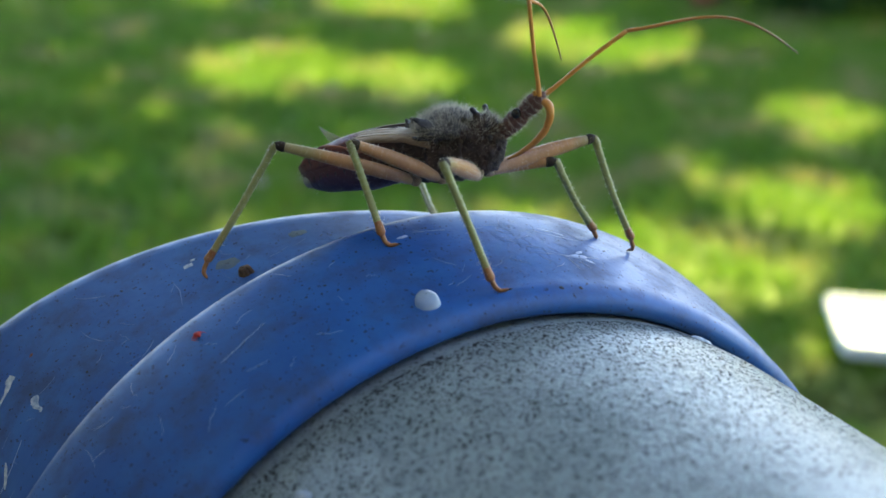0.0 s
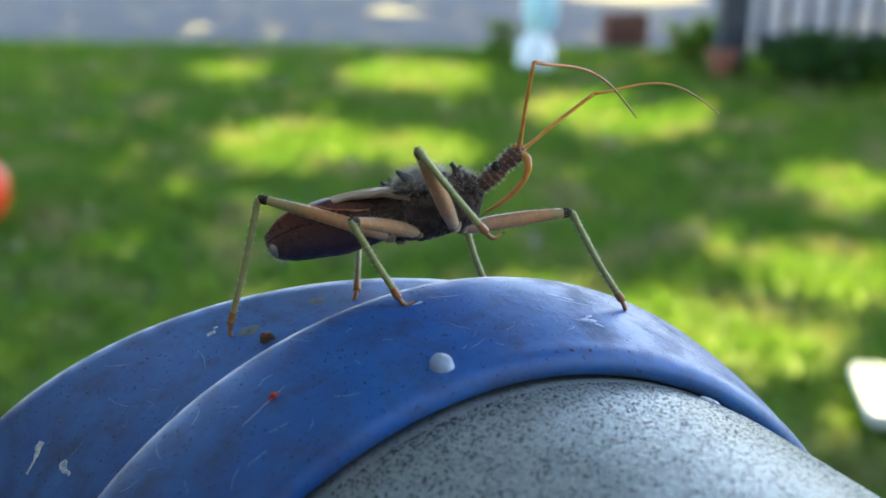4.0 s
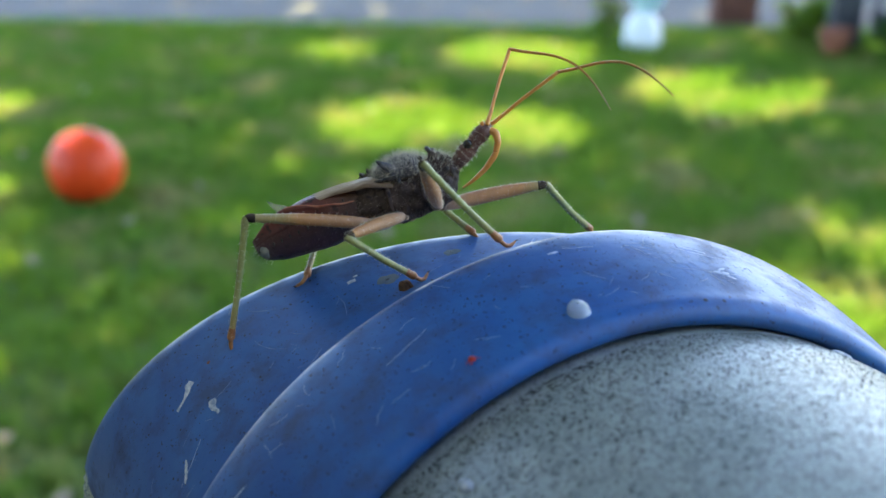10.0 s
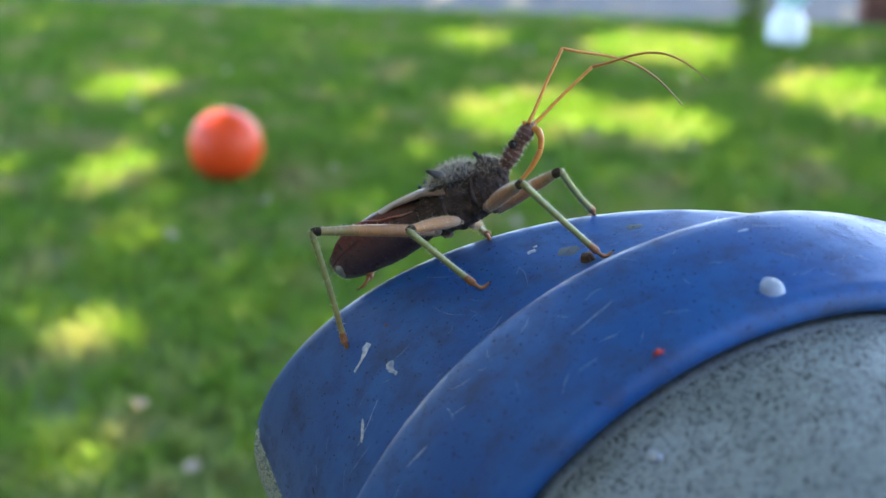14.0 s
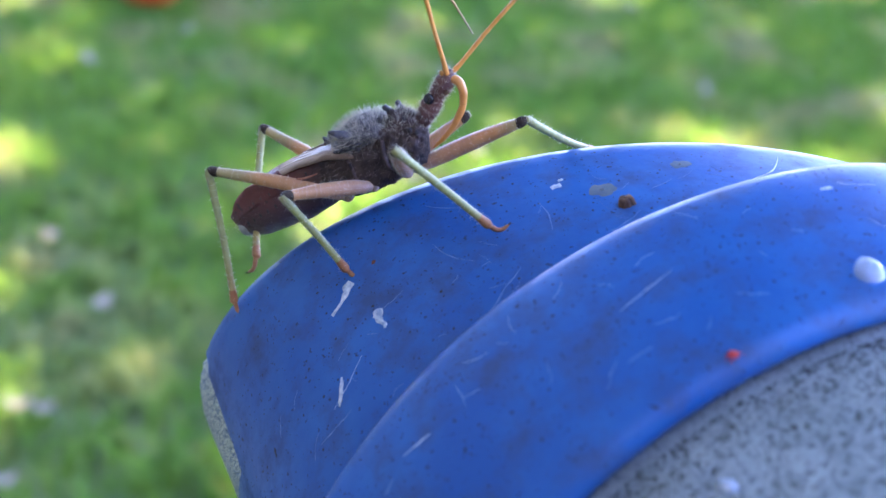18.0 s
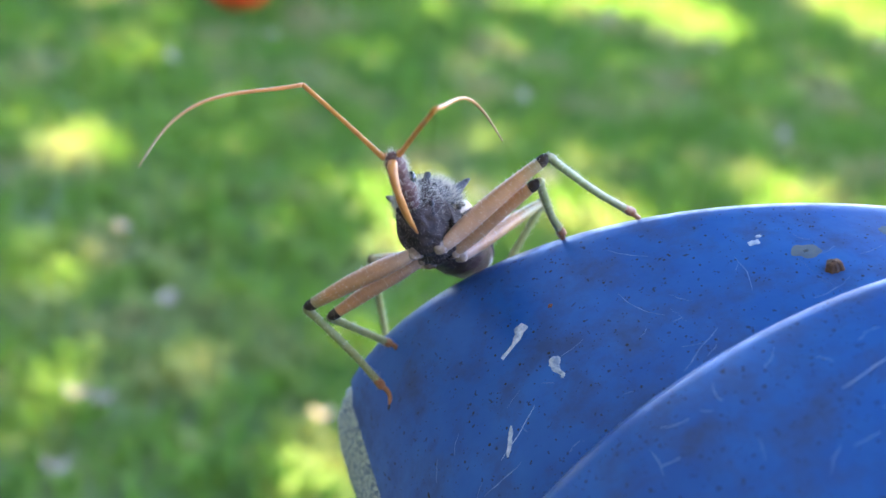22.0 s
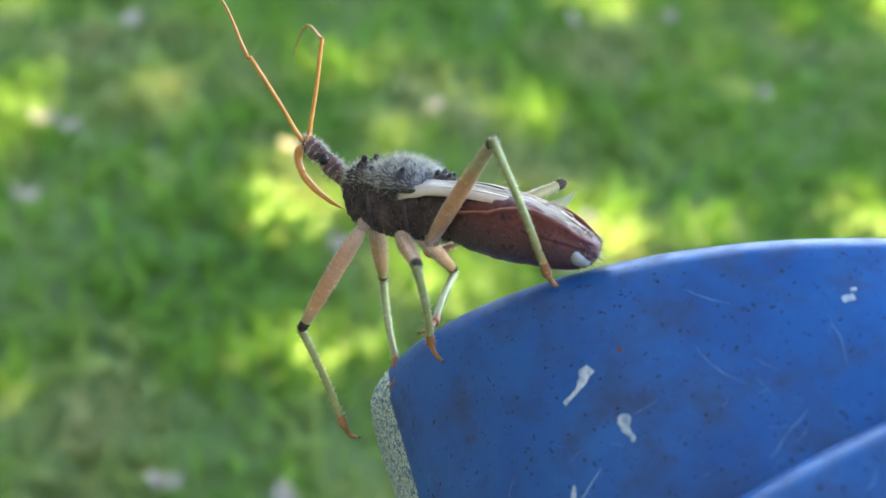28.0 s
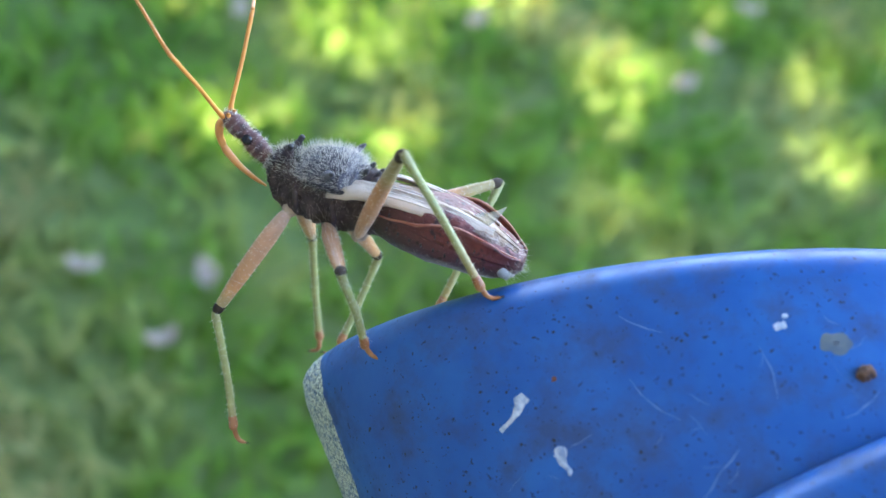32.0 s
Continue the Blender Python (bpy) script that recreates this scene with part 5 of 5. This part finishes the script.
TIBIA_RIGHT_MIDDLE = [(0, -25, -71), (1, -24, -69), (2, 90, -70), (2.5, 108, -36), (3, 81, -51), (4, 74, -53), (6.5, 91, -28), (7, -9, -55), (7.5, 109, -26), (8, 92, -56), (9, 55, -50), (10, 56, -38), (11, 46, -44), (12, 39, -42), (13, 71, -60), (14, 68, -48), (14.5, 101, -18), (17, 25, -77), (18, 85, -66), (19, 88, -63), (20, 147, -40), (20.5, 145, -51), (21, 146, -34), (22, 161, -15), (22.5, -163, -22), (23, -138, -62), (23.5, -130, -45), (24, 64, -66), (24.5, 28, -72), (25, -14, -69), (26, 103, -21), (29, 105, -20), (30, 102, -19), (31, 94, -70), (32, 77, -62)]
FEMUR_RIGHT_HIND = [(0, -148, 24), (1, -150, 23), (2, -155, 22), (2.5, -157, 28), (3, -161, 23), (4, -161, 25), (6.5, -129, 19), (7, -155, 26), (7.5, -140, 35), (8, -175, 38), (9, -155, 9), (10, -157, 19), (11, -138, 21), (12, -139, 22), (13, -142, 19), (14, -134, 15), (14.5, -171, 26), (17, -158, 29), (18, -163, 33), (19, -159, 41), (20, -142, 40), (20.5, -139, 47), (21, -147, 15), (22, -144, 14), (22.5, -128, 27), (23, -122, 39), (23.5, -108, 54), (24, -150, 24), (24.5, -124, 16), (25, -101, 5), (26, -108, 11), (29, -123, 24), (30, -125, 23), (31, -139, 31), (32, -129, 11)]
TIBIA_RIGHT_HIND = [(0, -151, -49), (1, -152, -48), (2, -159, -52), (2.5, 167, -54), (3, 174, -63), (4, 165, -63), (6.5, 126, -53), (7, 173, -79), (7.5, 124, -54), (8, 128, -79), (9, 160, -43), (10, 163, -60), (11, 144, -70), (12, 125, -75), (13, 128, -28), (14, 125, -58), (14.5, -86, -86), (17, 162, -63), (18, 175, -71), (19, 176, -70), (20, 116, -76), (20.5, -172, -38), (21, 169, -51), (22, -166, -58), (22.5, -158, -82), (23, 61, -78), (23.5, 94, -69), (24, 94, -71), (24.5, 79, -69), (25, 67, -67), (26, 50, -59), (29, 27, -29), (30, 25, -28), (31, 97, -41), (32, 81, -50)]
FEMUR_LEFT_FRONT = [(0, 50, 6), (1, 48, 5), (2, 46, 7), (2.5, 40, -2), (3, 35, 2), (4, 32, 2), (6.5, 27, -2), (7, 32, 8), (7.5, 44, 18), (8, 44, 10), (9, 30, 0), (10, 17, -5), (11, -26, 9), (12, -22, 5), (13, -32, 3), (14, -29, -4), (14.5, -4, -3), (17, -7, 0), (18, 6, 0), (19, 7, -3), (20, 22, 10), (20.5, 34, 13), (21, 74, 25), (22, 92, 30), (22.5, 100, 42), (23, 157, 47), (23.5, -175, 49), (24, -138, 45), (24.5, -93, 9), (25, -56, -31), (26, -16, -50), (29, 11, -70), (30, 19, -71), (31, -5, -75), (32, 49, -60)]
TIBIA_LEFT_FRONT = [(0, 67, -75), (1, 70, -75), (2, 81, -73), (2.5, 97, -38), (3, 71, -58), (4, 64, -58), (6.5, 87, -34), (7, 47, -60), (7.5, 95, -37), (8, 97, -38), (9, 82, -45), (10, 77, -31), (11, 52, -63), (12, 68, -44), (13, 83, -45), (14, 99, -15), (14.5, 106, -11), (17, 87, -34), (18, 88, -29), (19, 89, -27), (20, 105, -18), (20.5, 135, -15), (21, 117, -37), (22, 147, -24), (22.5, -179, -8), (23, -134, -59), (23.5, 90, -73), (24, -161, -81), (24.5, -142, -72), (25, -135, -63), (26, 172, -71), (29, -122, -52), (30, -140, -54), (31, -150, -62), (32, 159, -68)]
FEMUR_LEFT_MIDDLE = [(0, 27, -2), (1, 25, -6), (2, 43, -1), (2.5, -1, 16), (3, 91, 21), (4, 86, 23), (6.5, 15, -2), (7, 77, 23), (7.5, 59, 15), (8, 58, -18), (9, 95, 23), (10, 88, 20), (11, 68, 8), (12, 79, -2), (13, 99, 0), (14, 108, 9), (14.5, 99, 9), (17, 45, 16), (18, 27, 15), (19, 18, 5), (20, 15, -5), (20.5, 17, -6), (21, 48, 1), (22, 73, 24), (22.5, 82, 29), (23, 95, 37), (23.5, 83, 33), (24, 90, 30), (24.5, 112, 37), (25, 136, 40), (26, 123, 4), (29, 125, -4), (30, 119, -1), (31, 131, -8), (32, 120, 5)]
TIBIA_LEFT_MIDDLE = [(0, 82, -59), (1, 84, -55), (2, 73, -56), (2.5, 142, -36), (3, 54, -79), (4, 50, -79), (6.5, 114, -21), (7, -11, -63), (7.5, 46, -48), (8, 89, -31), (9, 25, -71), (10, -40, -48), (11, -45, -34), (12, -60, -20), (13, -64, -18), (14, -64, -21), (14.5, -74, -26), (17, -139, -27), (18, -155, -17), (19, -176, -13), (20, 161, -4), (20.5, 147, 5), (21, 166, 5), (22, 178, -21), (22.5, -160, -9), (23, -152, -33), (23.5, -132, -19), (24, -138, -48), (24.5, -128, -53), (25, -116, -57), (26, -82, -60), (29, -93, -53), (30, -100, -57), (31, -99, -45), (32, -120, -63)]
FEMUR_LEFT_HIND = [(0, 130, 0), (1, 128, 1), (2, 127, 1), (2.5, 160, 18), (3, 109, 42), (4, 129, 31), (6.5, 125, 32), (7, 127, 33), (7.5, 135, 52), (8, 126, 34), (9, 121, 43), (10, 131, 21), (11, 123, 18), (12, 117, 16), (13, 135, 30), (14, 137, 36), (14.5, 144, 34), (17, 171, 14), (18, 168, 44), (19, 162, 5), (20, 171, 18), (20.5, 170, 24), (21, 170, 30), (22, 148, 23), (22.5, 108, 25), (23, 70, 17), (23.5, 81, 18), (24, 110, 25), (24.5, 124, 40), (25, 145, 53), (26, 141, 51), (29, 136, 47), (30, 130, 51), (31, 133, 43), (32, 125, 58)]
TIBIA_LEFT_HIND = [(0, -48, -27), (1, -50, -28), (2, 59, -77), (2.5, 40, -34), (3, -51, -80), (4, -85, -58), (6.5, -85, -51), (7, -85, -51), (7.5, -83, -68), (8, 36, -83), (9, -14, -76), (10, -98, -35), (11, -90, -26), (12, -92, -25), (13, -99, -40), (14, -104, -43), (14.5, -108, -48), (17, 171, -74), (18, -113, -60), (19, 3, -76), (20, -82, -49), (20.5, -88, -40), (21, -88, -36), (22, -104, -48), (22.5, -135, -30), (23, -155, -7), (23.5, -145, -9), (24, -140, -35), (24.5, -123, -50), (25, -95, -61), (26, -114, -60), (29, -129, -56), (30, -150, -58), (31, -134, -48), (32, -166, -51)]
ANTENNA_RIGHT = [(0, -56, 69), (1, -58, 63), (2, -62, 63), (2.5, -46, 74), (3, -47, 48), (4, -50, 47), (6.5, -59, 44), (7, -38, 59), (7.5, -34, 71), (8, -43, 41), (9, -43, 42), (10, 37, 54), (11, 27, 50), (12, 15, 48), (13, 25, 46), (14, 23, 46), (14.5, -27, 21), (17, -49, 58), (18, -48, 57), (19, -41, 56), (20, -144, 76), (20.5, -129, 65), (21, -98, 50), (22, -89, 53), (22.5, 10, 36), (23, 12, 32), (23.5, 43, 39), (24, 57, 40), (24.5, 81, 54), (25, 119, 60), (26, -116, 87), (29, -77, 89), (30, -65, 84), (31, 20, 87), (32, -81, 68)]
FLAGELLUM_RIGHT = [(0, 108, -23), (1, 105, -26), (2, 108, -22), (2.5, 44, -31), (3, 68, -19), (4, 64, -18), (6.5, 22, -32), (7, 53, -19), (7.5, 23, -36), (8, 63, -18), (9, 54, -28), (10, -36, -45), (11, -24, -44), (12, -11, -46), (13, -13, -49), (14, 50, -38), (14.5, -9, -47), (17, 110, -24), (18, 108, -19), (19, 111, -17), (20, 151, 13), (20.5, -150, -33), (21, -61, -34), (22, -53, -24), (22.5, -58, -19), (23, -84, -7), (23.5, -62, -8), (24, -84, 4), (24.5, -66, -7), (25, -49, -17), (26, -51, -11), (29, -49, -10), (30, -52, -12), (31, -50, -4), (32, -66, -15)]
ANTENNA_LEFT = [(0, 23, 29), (1, 22, 28), (2, 24, 29), (2.5, -21, 37), (3, 28, 31), (4, 26, 31), (6.5, -35, 23), (7, -2, 33), (7.5, 34, 49), (8, 3, 28), (9, 17, 25), (10, 0, 19), (11, 17, 27), (12, 25, 28), (13, 26, 25), (14, 25, 25), (14.5, 48, 27), (17, 21, 24), (18, 22, 25), (19, 13, 23), (20, 15, 19), (20.5, 26, 15), (21, 31, 16), (22, 32, 4), (22.5, 42, 16), (23, 35, 11), (23.5, 44, 16), (24, 33, 24), (24.5, 46, 38), (25, 66, 49), (26, 58, 52), (29, 57, 47), (30, 23, 46), (31, 14, 35), (32, 65, 47)]
FLAGELLUM_LEFT = [(0, 15, -17), (1, 15, -17), (2, 24, -16), (2.5, -13, -18), (3, -27, -22), (4, 45, -10), (6.5, 8, -14), (7, 41, -7), (7.5, -1, -23), (8, 48, -11), (9, 39, -19), (10, -37, -29), (11, -40, -25), (12, -39, -28), (13, -32, -32), (14, -20, -35), (14.5, -9, -25), (17, 58, 16), (18, 90, 10), (19, 46, -1), (20, 38, -10), (20.5, 77, -2), (21, 134, 10), (22, 171, 2), (22.5, -155, 14), (23, -126, 20), (23.5, -91, 26), (24, -54, 19), (24.5, -39, 18), (25, -25, 16), (26, -38, 19), (29, -27, 17), (30, -22, 13), (31, -14, 10), (32, -25, 11)]


def heading(az, el):
    return Vector((math.cos(radians(el)) * math.cos(radians(az)), math.cos(radians(el)) * math.sin(radians(az)), math.sin(radians(el))))


def aimed(origin, d, rest):
    """The pose of a part at origin, in millimetres, whose x axis points along d; it turns the shortest way from rest."""
    turn = rest.rotation_difference(d) @ Vector((1, 0, 0)).rotation_difference(rest)
    return Matrix.LocRotScale(Vector(origin) * MM, turn, None)


def arched(origin, d):
    """The pose of a part at origin that points along d and arches upwards."""
    side = Vector((0, 0, 1)).cross(d).normalized()
    m = Matrix((d, side, d.cross(side))).transposed().to_4x4()
    m.translation = Vector(origin) * MM
    return m


def limb_rows(near_rows, far_rows, root, length, rest, arch=False):
    first, second = [], []
    for (t, a, e), (_, a2, e2) in zip(near_rows, far_rows):
        d = heading(a, e)
        first.append((t, aimed(root, d, rest)))
        end, d2 = Vector(root) + d * length, heading(a2, e2)
        second.append((t, arched(end, d2) if arch else aimed(end, d2, rest)))
    return first, second


def motions():
    walk(bug, [(t, pose(x, y, z, rx, ry, rz)) for t, x, y, z, rx, ry, rz in BODY])
    limbs = {("right", "front"): (FEMUR_RIGHT_FRONT, TIBIA_RIGHT_FRONT), ("right", "middle"): (FEMUR_RIGHT_MIDDLE, TIBIA_RIGHT_MIDDLE), ("right", "hind"): (FEMUR_RIGHT_HIND, TIBIA_RIGHT_HIND),
             ("left", "front"): (FEMUR_LEFT_FRONT, TIBIA_LEFT_FRONT), ("left", "middle"): (FEMUR_LEFT_MIDDLE, TIBIA_LEFT_MIDDLE), ("left", "hind"): (FEMUR_LEFT_HIND, TIBIA_LEFT_HIND)}
    for (side, which), (upper, lower) in limbs.items():
        s = 1 if side == "left" else -1
        h = HIPS[which]
        a, b = limb_rows(upper, lower, (h[0], h[1] * s, h[2]), FEMUR_LENGTH[which], Vector((0, s, -0.35)).normalized())
        walk(LEGS[side, which][0], a)
        walk(LEGS[side, which][1], b)
    for side, upper, lower in (("right", ANTENNA_RIGHT, FLAGELLUM_RIGHT), ("left", ANTENNA_LEFT, FLAGELLUM_LEFT)):
        s = 1 if side == "left" else -1
        a, b = limb_rows(upper, lower, (FEELER_ROOT[0], FEELER_ROOT[1] * s, FEELER_ROOT[2]), SCAPE_LENGTH, Vector((1, 0, 0.5)).normalized(), True)
        walk(FEELERS[side][0], a)
        walk(FEELERS[side][1], b)

    way = [(0, 14.0, -29.7), (1, 12.7, -27.9), (2, 11.1, -27.0), (3, 10.1, -26.5), (4, 9.5, -25.6), (6.5, 5.6, -23.1), (8, 3.6, -23.1), (9, 3.1, -23.4), (10, 2.9, -22.9), (11, 2.4, -22.9), (12, 1.4, -24.0), (14, 0.9, -24.8), (16.5, 0.4, -25.2), (32, 0.4, -24.8)]
    rows = []
    for i, (t, s, a) in enumerate(way):
        p = on_tube(s * MM, tube_radius(s * MM, radians(a)), radians(a))
        up = (UP1 * math.cos(radians(a)) + UP2 * math.sin(radians(a))).normalized()
        fwd = (AXIS * -1.0 + up.cross(AXIS) * (0.6 if i % 2 else -0.3)).normalized()
        side = up.cross(fwd).normalized()
        m = Matrix((fwd, side, up)).transposed().to_4x4()
        m.translation = p
        rows.append((t, m))
    walk(mite, rows)


motions()
